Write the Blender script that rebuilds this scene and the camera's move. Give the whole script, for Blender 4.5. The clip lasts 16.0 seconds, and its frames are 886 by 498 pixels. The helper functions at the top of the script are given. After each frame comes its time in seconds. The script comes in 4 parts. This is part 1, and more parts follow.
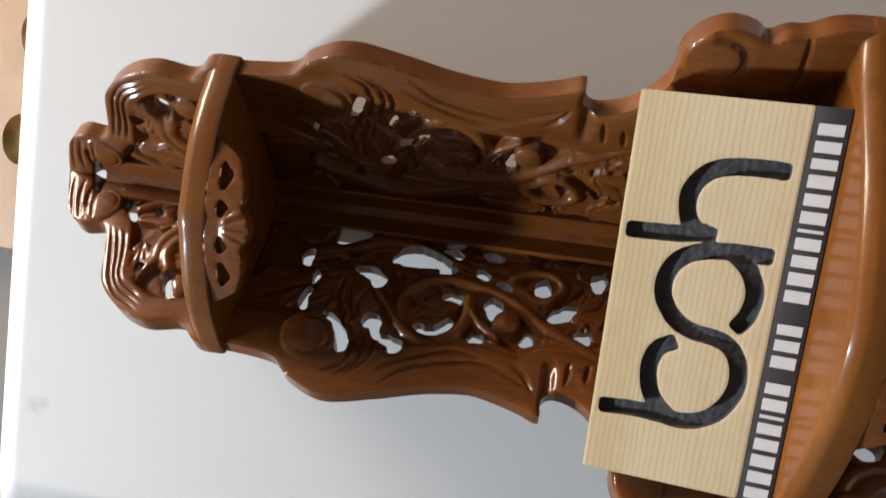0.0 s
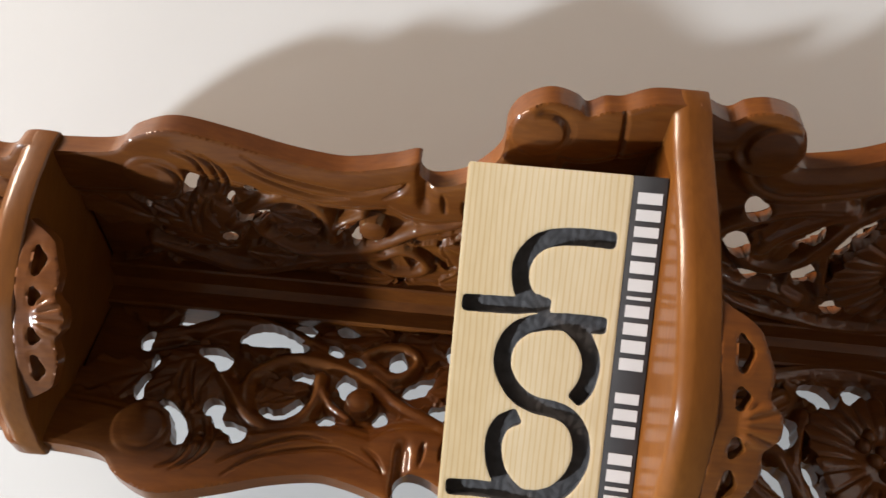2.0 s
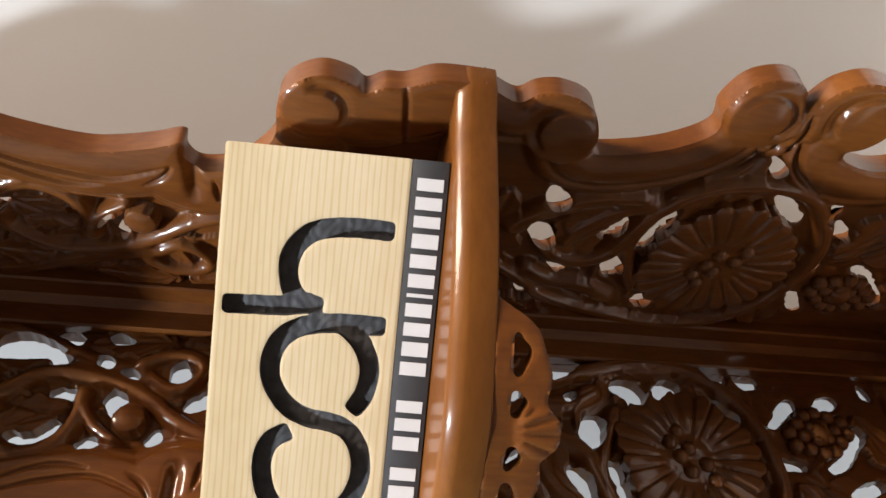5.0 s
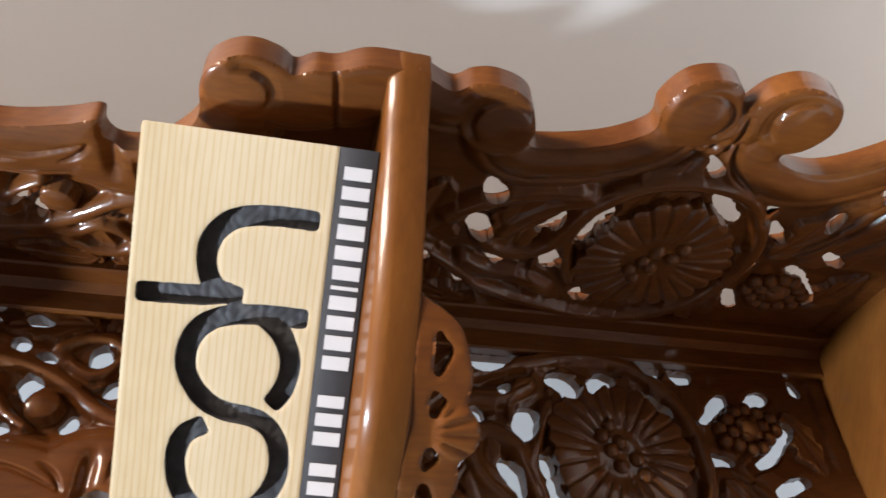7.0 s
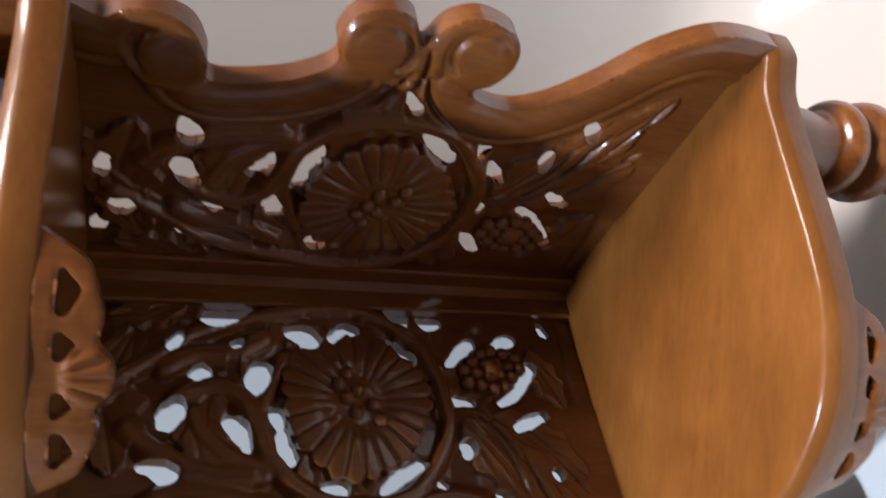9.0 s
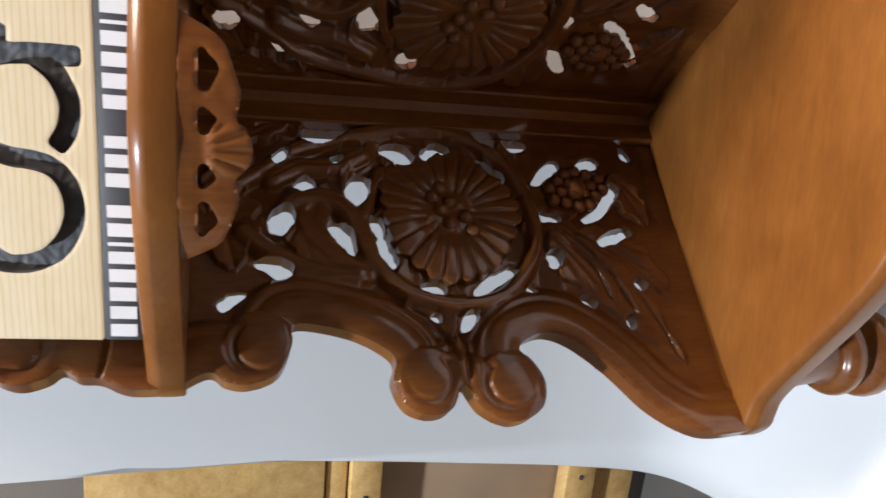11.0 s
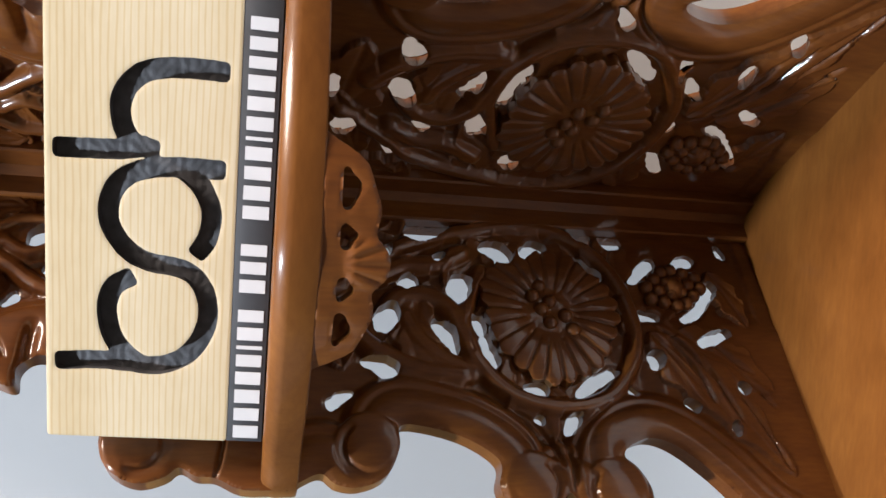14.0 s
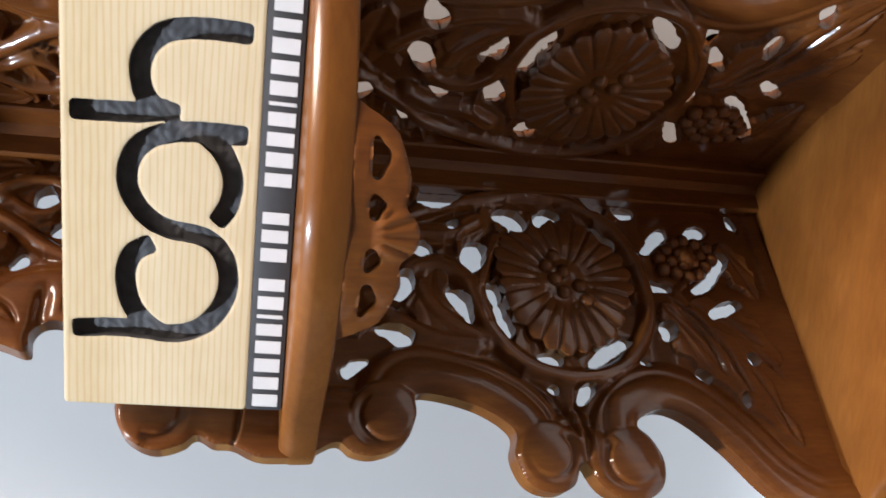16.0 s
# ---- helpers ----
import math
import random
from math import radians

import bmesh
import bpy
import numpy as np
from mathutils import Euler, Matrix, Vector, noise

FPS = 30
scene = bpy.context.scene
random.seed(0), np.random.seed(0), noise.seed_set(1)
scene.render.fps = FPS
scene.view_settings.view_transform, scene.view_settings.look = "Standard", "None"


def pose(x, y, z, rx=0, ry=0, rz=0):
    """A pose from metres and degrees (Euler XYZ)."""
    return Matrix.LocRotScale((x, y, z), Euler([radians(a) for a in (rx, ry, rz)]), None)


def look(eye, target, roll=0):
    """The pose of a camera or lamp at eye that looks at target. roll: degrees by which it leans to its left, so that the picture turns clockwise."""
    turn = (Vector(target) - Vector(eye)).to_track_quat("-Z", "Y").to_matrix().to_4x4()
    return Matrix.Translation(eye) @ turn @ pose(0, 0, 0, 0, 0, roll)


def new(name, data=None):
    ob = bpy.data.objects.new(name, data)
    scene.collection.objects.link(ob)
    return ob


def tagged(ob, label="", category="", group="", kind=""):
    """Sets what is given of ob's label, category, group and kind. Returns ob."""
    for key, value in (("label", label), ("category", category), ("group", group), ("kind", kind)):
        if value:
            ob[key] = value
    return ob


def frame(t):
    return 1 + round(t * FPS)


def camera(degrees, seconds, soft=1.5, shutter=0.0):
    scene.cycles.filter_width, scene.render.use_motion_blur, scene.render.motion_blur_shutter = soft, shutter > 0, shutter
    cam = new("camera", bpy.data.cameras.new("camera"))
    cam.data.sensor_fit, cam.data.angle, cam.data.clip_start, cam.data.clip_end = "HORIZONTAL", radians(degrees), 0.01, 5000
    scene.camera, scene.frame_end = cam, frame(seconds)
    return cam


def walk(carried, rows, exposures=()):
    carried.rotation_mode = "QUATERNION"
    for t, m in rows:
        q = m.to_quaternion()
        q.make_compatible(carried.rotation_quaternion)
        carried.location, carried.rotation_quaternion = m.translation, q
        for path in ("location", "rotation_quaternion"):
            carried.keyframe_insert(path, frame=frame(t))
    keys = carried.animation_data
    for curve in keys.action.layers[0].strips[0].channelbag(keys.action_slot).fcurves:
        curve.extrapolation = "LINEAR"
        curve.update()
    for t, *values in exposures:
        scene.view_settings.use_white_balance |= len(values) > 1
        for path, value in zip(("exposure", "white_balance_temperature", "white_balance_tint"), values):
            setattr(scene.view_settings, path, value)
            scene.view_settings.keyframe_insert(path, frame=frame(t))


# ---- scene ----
# stops, white balance
EXPOSURES = [(0.0, -0.26, 6300, 10), (2.0, 0.02, 6550, 10), (3.5, 0.14, 6650, 10), (7.0, 0.28, 6050, 10), (8.5, 0.26, 5850, 10), (9.0, 0.26, 5750, 10),
             (11.5, 0.29, 6050, 10), (16.0, 0.31, 5980, 10)]
cam = camera(62.9, 16.0, shutter=0.4)
PATH = [
    (0, (0.4558, -0.3353, 0.6696), (-0.3661, 0.2190, 0.8011), -82.17),
    (0.5, (0.4638, -0.3242, 0.6629), (-0.3375, 0.2614, 0.7855), -83.39),
    (1, (0.4572, -0.3157, 0.6485), (-0.3310, 0.2939, 0.7333), -84.29),
    (1.5, (0.4535, -0.3125, 0.6382), (-0.3266, 0.3112, 0.6859), -84.61),
    (2, (0.4494, -0.3133, 0.6302), (-0.3214, 0.3235, 0.6471), -84.74),
    (2.5, (0.4471, -0.3030, 0.6201), (-0.3147, 0.3447, 0.6070), -84.92),
    (3, (0.4481, -0.2972, 0.6123), (-0.3063, 0.3578, 0.5696), -85.15),
    (3.5, (0.4463, -0.2854, 0.6015), (-0.3032, 0.3725, 0.5287), -85.44),
    (4, (0.4330, -0.2811, 0.5875), (-0.3178, 0.3718, 0.4872), -85.52),
    (4.5, (0.4253, -0.2834, 0.5793), (-0.3286, 0.3615, 0.4536), -85.34),
    (4.7, (0.4218, -0.2845, 0.5746), (-0.3334, 0.3573, 0.4412), -85.24),
    (6.8, (0.4180, -0.2792, 0.5647), (-0.3512, 0.3315, 0.3765), -83.71),
    (7, (0.4205, -0.2726, 0.5546), (-0.3471, 0.3375, 0.3579), -83.58),
    (7.5, (0.4222, -0.2707, 0.5384), (-0.3392, 0.3390, 0.3183), -83.94),
    (8, (0.4223, -0.2751, 0.5013), (-0.3204, 0.3299, 0.2144), -84.32),
    (8.5, (0.4337, -0.2830, 0.4768), (-0.2986, 0.3153, 0.1515), -86.86),
    (9, (0.4261, -0.2935, 0.4578), (-0.3102, 0.2793, 0.0976), -85.88),
    (9.2, (0.4207, -0.3024, 0.4512), (-0.3260, 0.2465, 0.0755), -85.59),
    (11.3, (0.4107, -0.3370, 0.5005), (-0.4441, 0.1073, 0.2322), -90.08),
    (11.5, (0.4157, -0.3316, 0.5113), (-0.4379, 0.1279, 0.2659), -89.77),
    (12, (0.4265, -0.3286, 0.5274), (-0.4164, 0.1640, 0.3109), -89.49),
    (12.5, (0.4325, -0.3191, 0.5300), (-0.3938, 0.2075, 0.3302), -89.13),
    (13, (0.4297, -0.3127, 0.5275), (-0.3775, 0.2420, 0.3256), -88.23),
    (13.5, (0.4191, -0.3122, 0.5236), (-0.3840, 0.2423, 0.3053), -87.08),
    (14, (0.4145, -0.3164, 0.5251), (-0.3988, 0.2154, 0.2889), -87.02),
    (14.5, (0.4187, -0.3151, 0.5258), (-0.4003, 0.2036, 0.2805), -87.74),
    (15, (0.4147, -0.3135, 0.5234), (-0.4107, 0.1895, 0.2669), -87.40),
    (15.5, (0.4020, -0.3119, 0.5261), (-0.4397, 0.1579, 0.2597), -87.37),
    (16, (0.4084, -0.3078, 0.5422), (-0.4284, 0.1758, 0.2857), -86.94),
]
walk(cam, [(t, look(eye, target, roll)) for t, eye, target, roll in PATH], EXPOSURES)

# ---- world and light ----
world = bpy.data.worlds.new("room_air")
scene.world = world
world.use_nodes = True
world.node_tree.nodes["Background"].inputs[0].default_value = (0.9, 0.82, 0.72, 1)
world.node_tree.nodes["Background"].inputs[1].default_value = 0.004


def lamp(name, kind, at, to, energy, colour, **more):
    data = bpy.data.lights.new(name, kind)
    data.energy, data.color = energy, colour
    for key, value in more.items():
        if key == "size":
            data.size = value
        elif key == "size_y":
            data.shape, data.size_y = "RECTANGLE", value
        elif key == "radius":
            data.shadow_soft_size = value
    ob = new(name, data)
    ob.matrix_world = look(at, to)
    return ob


S2 = math.sqrt(0.5)


def facing(w, dd, z):
    """A place from its distance to the right of the corner post, out from it towards the room, and height."""
    return ((w + dd) * S2, (w - dd) * S2, z)


lamp("ceiling_lamp", "AREA", facing(-1.04, 1.27, 3.22), facing(0.0, 0.1, 0.5), 164.0, (0.88, 0.94, 1.0), size=0.15)
# dim cool fill added from the left, its source unseen and no window built
lamp("fill_light_left", "AREA", facing(-2.0, 0.75, 0.95), facing(0.0, 0.0, 0.35), 2.5, (0.80, 0.91, 1.0), size=1.5, size_y=1.7)
lamp("room_light_right", "AREA", facing(1.54, 0.54, 3.2), facing(0.1, 0.0, 0.5), 225.0, (1.0, 0.82, 0.67), size=1.0, size_y=1.0)
# faint warm fill added high in front; no fixture is known there
lamp("fill_light_front", "AREA", facing(0.5, 1.7, 3.3), facing(0.4, 1.2, 0), 2.0, (1.0, 0.86, 0.7), size=1.3, size_y=0.3)


# ---- materials ----
def material(name):
    m = bpy.data.materials.new(name)
    m.use_nodes = True
    nodes, links = m.node_tree.nodes, m.node_tree.links
    return m, nodes, links, nodes["Principled BSDF"]


def ramp(nodes, stops):
    node = nodes.new("ShaderNodeValToRGB")
    while len(node.color_ramp.elements) < len(stops):
        node.color_ramp.elements.new(0.5)
    for e, (at, colour) in zip(node.color_ramp.elements, stops):
        e.position, e.color = at, (*colour, 1)
    return node


def wood(name, dark, mid, light, stretch, gloss, coat, ring=0.0, bump=0.15, turn=0.0, coat_rough=0.05):
    """Wood whose grain runs along the axis with the smallest stretch."""
    m, nodes, links, shader = material(name)
    place = nodes.new("ShaderNodeTexCoord")
    maps = nodes.new("ShaderNodeMapping")
    maps.inputs["Scale"].default_value = stretch
    turned_place = nodes.new("ShaderNodeMapping")
    turned_place.inputs["Rotation"].default_value = (0, 0, radians(turn))
    links.new(place.outputs["Object"], turned_place.inputs[0])
    links.new(turned_place.outputs[0], maps.inputs[0])
    grain = nodes.new("ShaderNodeTexNoise")
    grain.inputs["Scale"].default_value, grain.inputs["Detail"].default_value = 14.0, 7.0
    grain.inputs["Roughness"].default_value, grain.inputs["Distortion"].default_value = 0.62, 0.4 + ring
    links.new(maps.outputs[0], grain.inputs["Vector"])
    fine = nodes.new("ShaderNodeTexNoise")
    fine.inputs["Scale"].default_value, fine.inputs["Detail"].default_value = 90.0, 4.0
    links.new(maps.outputs[0], fine.inputs["Vector"])
    cloud = nodes.new("ShaderNodeTexNoise")
    cloud.inputs["Scale"].default_value, cloud.inputs["Detail"].default_value = 9.0, 3.0
    links.new(place.outputs["Object"], cloud.inputs["Vector"])
    mix = nodes.new("ShaderNodeMath")
    mix.operation = "MULTIPLY_ADD"
    mix.inputs[1].default_value = 0.35
    links.new(fine.outputs[0], mix.inputs[0])
    half = nodes.new("ShaderNodeMath")
    half.operation = "MULTIPLY"
    half.inputs[1].default_value = 0.65
    links.new(grain.outputs[0], half.inputs[0])
    links.new(half.outputs[0], mix.inputs[2])
    tone = ramp(nodes, [(0.30, dark), (0.5, mid), (0.70, light)])
    links.new(mix.outputs[0], tone.inputs[0])
    shade = nodes.new("ShaderNodeMixRGB")
    shade.blend_type = "MULTIPLY"
    blot = ramp(nodes, [(0.35, (0.72, 0.68, 0.66)), (0.65, (1.0, 1.0, 1.0))])
    links.new(cloud.outputs[0], blot.inputs[0])
    shade.inputs[0].default_value = 1.0
    links.new(tone.outputs[0], shade.inputs[1])
    links.new(blot.outputs[0], shade.inputs[2])
    links.new(shade.outputs[0], shader.inputs["Base Color"])
    rough = nodes.new("ShaderNodeMapRange")
    rough.inputs[3].default_value, rough.inputs[4].default_value = gloss - 0.06, gloss + 0.1
    links.new(cloud.outputs[0], rough.inputs[0])
    links.new(rough.outputs[0], shader.inputs["Roughness"])
    shader.inputs["Coat Weight"].default_value = coat
    shader.inputs["Coat Roughness"].default_value = coat_rough
    shader.inputs["Specular IOR Level"].default_value = 0.1
    relief = nodes.new("ShaderNodeBump")
    relief.inputs["Strength"].default_value, relief.inputs["Distance"].default_value = bump, 0.0006
    links.new(fine.outputs[0], relief.inputs["Height"])
    links.new(relief.outputs[0], shader.inputs["Normal"])
    return m


DARK, MID, LIGHT = (0.088, 0.0264, 0.0064), (0.128, 0.0424, 0.0086), (0.172, 0.0620, 0.0108)
polished_upright = wood("polished_brown_wood_upright", DARK, MID, LIGHT, (4, 4, 0.8), 0.42, 0.6, coat_rough=0.13)
polished_flat = wood("polished_brown_wood_flat", (0.108, 0.0375, 0.0074), (0.133, 0.0488, 0.0094), (0.160, 0.0610, 0.0120), (0.9, 4, 4), 0.38, 0.36, ring=0.3, turn=-53, coat_rough=0.17)


def pine_boards(name):
    """Pale planed pine: thin wavering year lines along x, faint clouds and small knots of tone."""
    m, nodes, links, shader = material(name)
    place = nodes.new("ShaderNodeTexCoord")
    maps = nodes.new("ShaderNodeMapping")
    maps.inputs["Scale"].default_value = (0.16, 1.0, 1.0)
    links.new(place.outputs["Object"], maps.inputs[0])
    lines = nodes.new("ShaderNodeTexWave")
    lines.wave_type, lines.bands_direction = "BANDS", "Z"
    for key, value in (("Scale", 98.0), ("Distortion", 5.5), ("Detail", 3.0), ("Detail Scale", 0.55)):
        lines.inputs[key].default_value = value
    links.new(maps.outputs[0], lines.inputs["Vector"])
    cloud = nodes.new("ShaderNodeTexNoise")
    cloud.inputs["Scale"].default_value, cloud.inputs["Detail"].default_value = 15.0, 4.0
    links.new(maps.outputs[0], cloud.inputs["Vector"])
    fibre = nodes.new("ShaderNodeTexNoise")
    fibre.inputs["Scale"].default_value, fibre.inputs["Detail"].default_value = 420.0, 3.0
    links.new(maps.outputs[0], fibre.inputs["Vector"])
    ground = ramp(nodes, [(0.35, (0.47, 0.380, 0.232)), (0.65, (0.56, 0.487, 0.355))])
    links.new(cloud.outputs[0], ground.inputs[0])
    year = ramp(nodes, [(0.0, (0.91, 0.83, 0.69)), (0.16, (0.965, 0.93, 0.86)), (0.36, (1.0, 1.0, 1.0))])
    links.new(lines.outputs["Fac"], year.inputs[0])
    tiny = ramp(nodes, [(0.3, (0.94, 0.92, 0.88)), (0.7, (1.0, 1.0, 1.0))])
    links.new(fibre.outputs[0], tiny.inputs[0])
    last = ground.outputs[0]
    for node in (year, tiny):
        mix = nodes.new("ShaderNodeMixRGB")
        mix.blend_type = "MULTIPLY"
        mix.inputs[0].default_value = 1.0
        links.new(last, mix.inputs[1])
        links.new(node.outputs[0], mix.inputs[2])
        last = mix.outputs[0]
    links.new(last, shader.inputs["Base Color"])
    shader.inputs["Roughness"].default_value = 0.5
    relief = nodes.new("ShaderNodeBump")
    relief.inputs["Strength"].default_value, relief.inputs["Distance"].default_value = 0.12, 0.0004
    links.new(fibre.outputs[0], relief.inputs["Height"])
    links.new(relief.outputs[0], shader.inputs["Normal"])
    return m


pine = pine_boards("pale_pine")
pine_rough = wood("rough_yellow_pine", (0.42, 0.25, 0.08), (0.55, 0.35, 0.13), (0.65, 0.45, 0.2), (1, 6, 6), 0.65, 0.0, bump=0.3)


def plain(name, colour, rough, spread=0.06, scale=30.0, bump=0.1, coat=0.0):
    m, nodes, links, shader = material(name)
    place = nodes.new("ShaderNodeTexCoord")
    noise_node = nodes.new("ShaderNodeTexNoise")
    noise_node.inputs["Scale"].default_value, noise_node.inputs["Detail"].default_value = scale, 5.0
    links.new(place.outputs["Object"], noise_node.inputs["Vector"])
    tone = ramp(nodes, [(0.3, [c * (1 - spread) for c in colour]), (0.7, [min(1, c * (1 + spread)) for c in colour])])
    links.new(noise_node.outputs[0], tone.inputs[0])
    links.new(tone.outputs[0], shader.inputs["Base Color"])
    shader.inputs["Roughness"].default_value = rough
    shader.inputs["Coat Weight"].default_value = coat
    relief = nodes.new("ShaderNodeBump")
    relief.inputs["Strength"].default_value, relief.inputs["Distance"].default_value = bump, 0.0005
    links.new(noise_node.outputs[0], relief.inputs["Height"])
    links.new(relief.outputs[0], shader.inputs["Normal"])
    return m


paper_white = plain("white_backdrop_sheet", (0.475, 0.476, 0.473), 0.8, 0.02, 6.0, 0.03)


def soil(m, spots):
    """Small grey handling marks on a plain sheet, each round a place."""
    nodes, links = m.node_tree.nodes, m.node_tree.links
    shader = nodes["Principled BSDF"]
    below = shader.inputs["Base Color"].links[0].from_socket
    place = nodes.new("ShaderNodeTexCoord")
    grit = nodes.new("ShaderNodeTexNoise")
    grit.inputs["Scale"].default_value, grit.inputs["Detail"].default_value = 260.0, 4.0
    links.new(place.outputs["Object"], grit.inputs["Vector"])
    for spot, size in spots:
        far = nodes.new("ShaderNodeVectorMath")
        far.operation = "DISTANCE"
        far.inputs[1].default_value = spot
        links.new(place.outputs["Object"], far.inputs[0])
        near = nodes.new("ShaderNodeMapRange")
        near.inputs[1].default_value, near.inputs[2].default_value = 0.1 * size, size
        near.inputs[3].default_value, near.inputs[4].default_value = 0.75, 0.0
        links.new(far.outputs["Value"], near.inputs[0])
        both = nodes.new("ShaderNodeMath")
        both.operation = "MULTIPLY"
        links.new(near.outputs[0], both.inputs[0])
        links.new(grit.outputs[0], both.inputs[1])
        mix = nodes.new("ShaderNodeMixRGB")
        mix.inputs[2].default_value = (0.2, 0.19, 0.18, 1)
        links.new(both.outputs[0], mix.inputs[0])
        links.new(below, mix.inputs[1])
        below = mix.outputs[0]
    links.new(below, shader.inputs["Base Color"])


soil(paper_white, [((-0.189, -0.147, 1.128), 0.013), ((-0.186, -0.143, 1.118), 0.009)])
paint_wall = plain("brown_wall_paint", (0.10, 0.085, 0.07), 0.7, 0.05, 3.0)
ceiling_paint = plain("ceiling_paint", (0.45, 0.43, 0.40), 0.8, 0.03, 3.0)
floor_tile = plain("dark_floor", (0.075, 0.068, 0.06), 0.4, 0.1, 4.0)
black_paint = plain("worn_black_paint", (0.046, 0.045, 0.048), 0.6, 0.3, 160.0, 0.8)
strip_black = plain("charcoal_strip", (0.036, 0.037, 0.041), 0.45, 0.2, 60.0)
letter_white = plain("white_print", (0.52, 0.52, 0.53), 0.5, 0.04, 50.0)
brown_board = plain("brown_hardboard", (0.26, 0.17, 0.1), 0.65, 0.12, 12.0)


# ---- mesh helpers ----
def crisp_rims(me, faces, slots):
    """Mark the edges between a carved face and its cut sides as sharp."""
    n = len(me.vertices)
    pairs = []
    for group in (0, 1):
        part_faces = faces[slots == group]
        pairs.append(np.unique(np.concatenate([np.sort(part_faces[:, [a, (a + 1) % 4]], 1) @ np.array([n, 1]) for a in range(4)])))
    both = np.intersect1d(*pairs)
    ends = np.empty(2 * len(me.edges), dtype=np.int64)
    me.edges.foreach_get("vertices", ends)
    key = np.sort(ends.reshape(-1, 2), 1) @ np.array([n, 1])
    me.edges.foreach_set("use_edge_sharp", np.isin(key, both))


def link_mesh(name, verts, faces, mats, parent=None, label="", smooth=35.0, slots=None):
    me = bpy.data.meshes.new(name)
    me.from_pydata([tuple(v) for v in verts], [], [tuple(f) for f in faces])
    for m in mats:
        me.materials.append(m)
    if slots is not None:
        me.polygons.foreach_set("material_index", np.asarray(slots, dtype=np.int32))
    me.polygons.foreach_set("use_smooth", np.ones(len(me.polygons), dtype=bool))
    me.set_sharp_from_angle(angle=radians(smooth))
    if slots is not None and smooth > 60:
        crisp_rims(me, np.asarray(faces), np.asarray(slots))
    me.update()
    ob = new(name, me)
    if parent is not None:
        ob.parent = parent
    if label:
        ob["label"] = label
    return ob


def part(name, bm, mat, parent, label="", smooth=40.0):
    me = bpy.data.meshes.new(name)
    bm.normal_update()
    bm.to_mesh(me)
    bm.free()
    me.materials.append(mat)
    me.polygons.foreach_set("use_smooth", np.ones(len(me.polygons), dtype=bool))
    me.set_sharp_from_angle(angle=radians(smooth))
    ob = new(name, me)
    if parent is not None:
        ob.parent = parent
    if label:
        ob["label"] = label
    return ob


def thing(name, label, category, at=(0, 0, 0), turn=(0, 0, 0), group="", kind=""):
    ob = new(name)
    ob.matrix_world = pose(*at, *turn)
    return tagged(ob, label, category, group, kind)


def spline(pts, steps=7, closed=False):
    """A smooth line through the points."""
    p = np.array(pts, float)
    n = len(p)
    out = []
    for i in range(n if closed else n - 1):
        if closed:
            a, b, c, d = p[i - 1], p[i], p[(i + 1) % n], p[(i + 2) % n]
        else:
            a, b, c, d = p[max(i - 1, 0)], p[i], p[i + 1], p[min(i + 2, n - 1)]
        for s in np.arange(steps) / steps:
            out.append(0.5 * (2 * b + (c - a) * s + (2 * a - 5 * b + 4 * c - d) * s**2 + (3 * b - a - 3 * c + d) * s**3))
    if not closed:
        out.append(p[-1])
    return np.array(out)


def line_distance(line, U, Z):
    """Distance from each place to a line of points."""
    best = np.full(U.shape, 1e9)
    for (ax, ay), (bx, by) in zip(line[:-1], line[1:]):
        dx, dy = bx - ax, by - ay
        s = np.clip(((U - ax) * dx + (Z - ay) * dy) / (dx * dx + dy * dy + 1e-18), 0, 1)
        best = np.minimum(best, (U - ax - s * dx) ** 2 + (Z - ay - s * dy) ** 2)
    return np.sqrt(best)


def inside(line, U, Z):
    hit = np.zeros(U.shape, bool)
    for (ax, ay), (bx, by) in zip(line, np.roll(line, -1, 0)):
        if ay == by:
            continue
        cross = (ay > Z) != (by > Z)
        hit ^= cross & (U < (bx - ax) * (Z - ay) / (by - ay) + ax)
    return hit


def outline_sdf(line, U, Z):
    """Below zero inside the closed line."""
    d = line_distance(np.vstack([line, line[:1]]), U, Z)
    return np.where(inside(line, U, Z), -d, d)


def lens_sdf(u1, z1, u2, z2, r, U, Z, wobble=0.0):
    """A hole that is widest in its middle and narrows towards both ends."""
    dx, dy = u2 - u1, z2 - z1
    long = math.hypot(dx, dy)
    if long < 1e-6:
        d = np.hypot(U - u1, Z - z1) - r
    else:
        s = ((U - u1) * dx + (Z - z1) * dy) / long**2
        near = np.clip(s, 0, 1)
        d = np.hypot(U - u1 - near * dx, Z - z1 - near * dy) - r * (0.5 + 0.5 * np.sin(np.pi * near))
    return d + wobble * np.sin(U * 900 + 3 * np.sin(Z * 500)) * np.sin(Z * 800 + 2 * np.sin(U * 600))


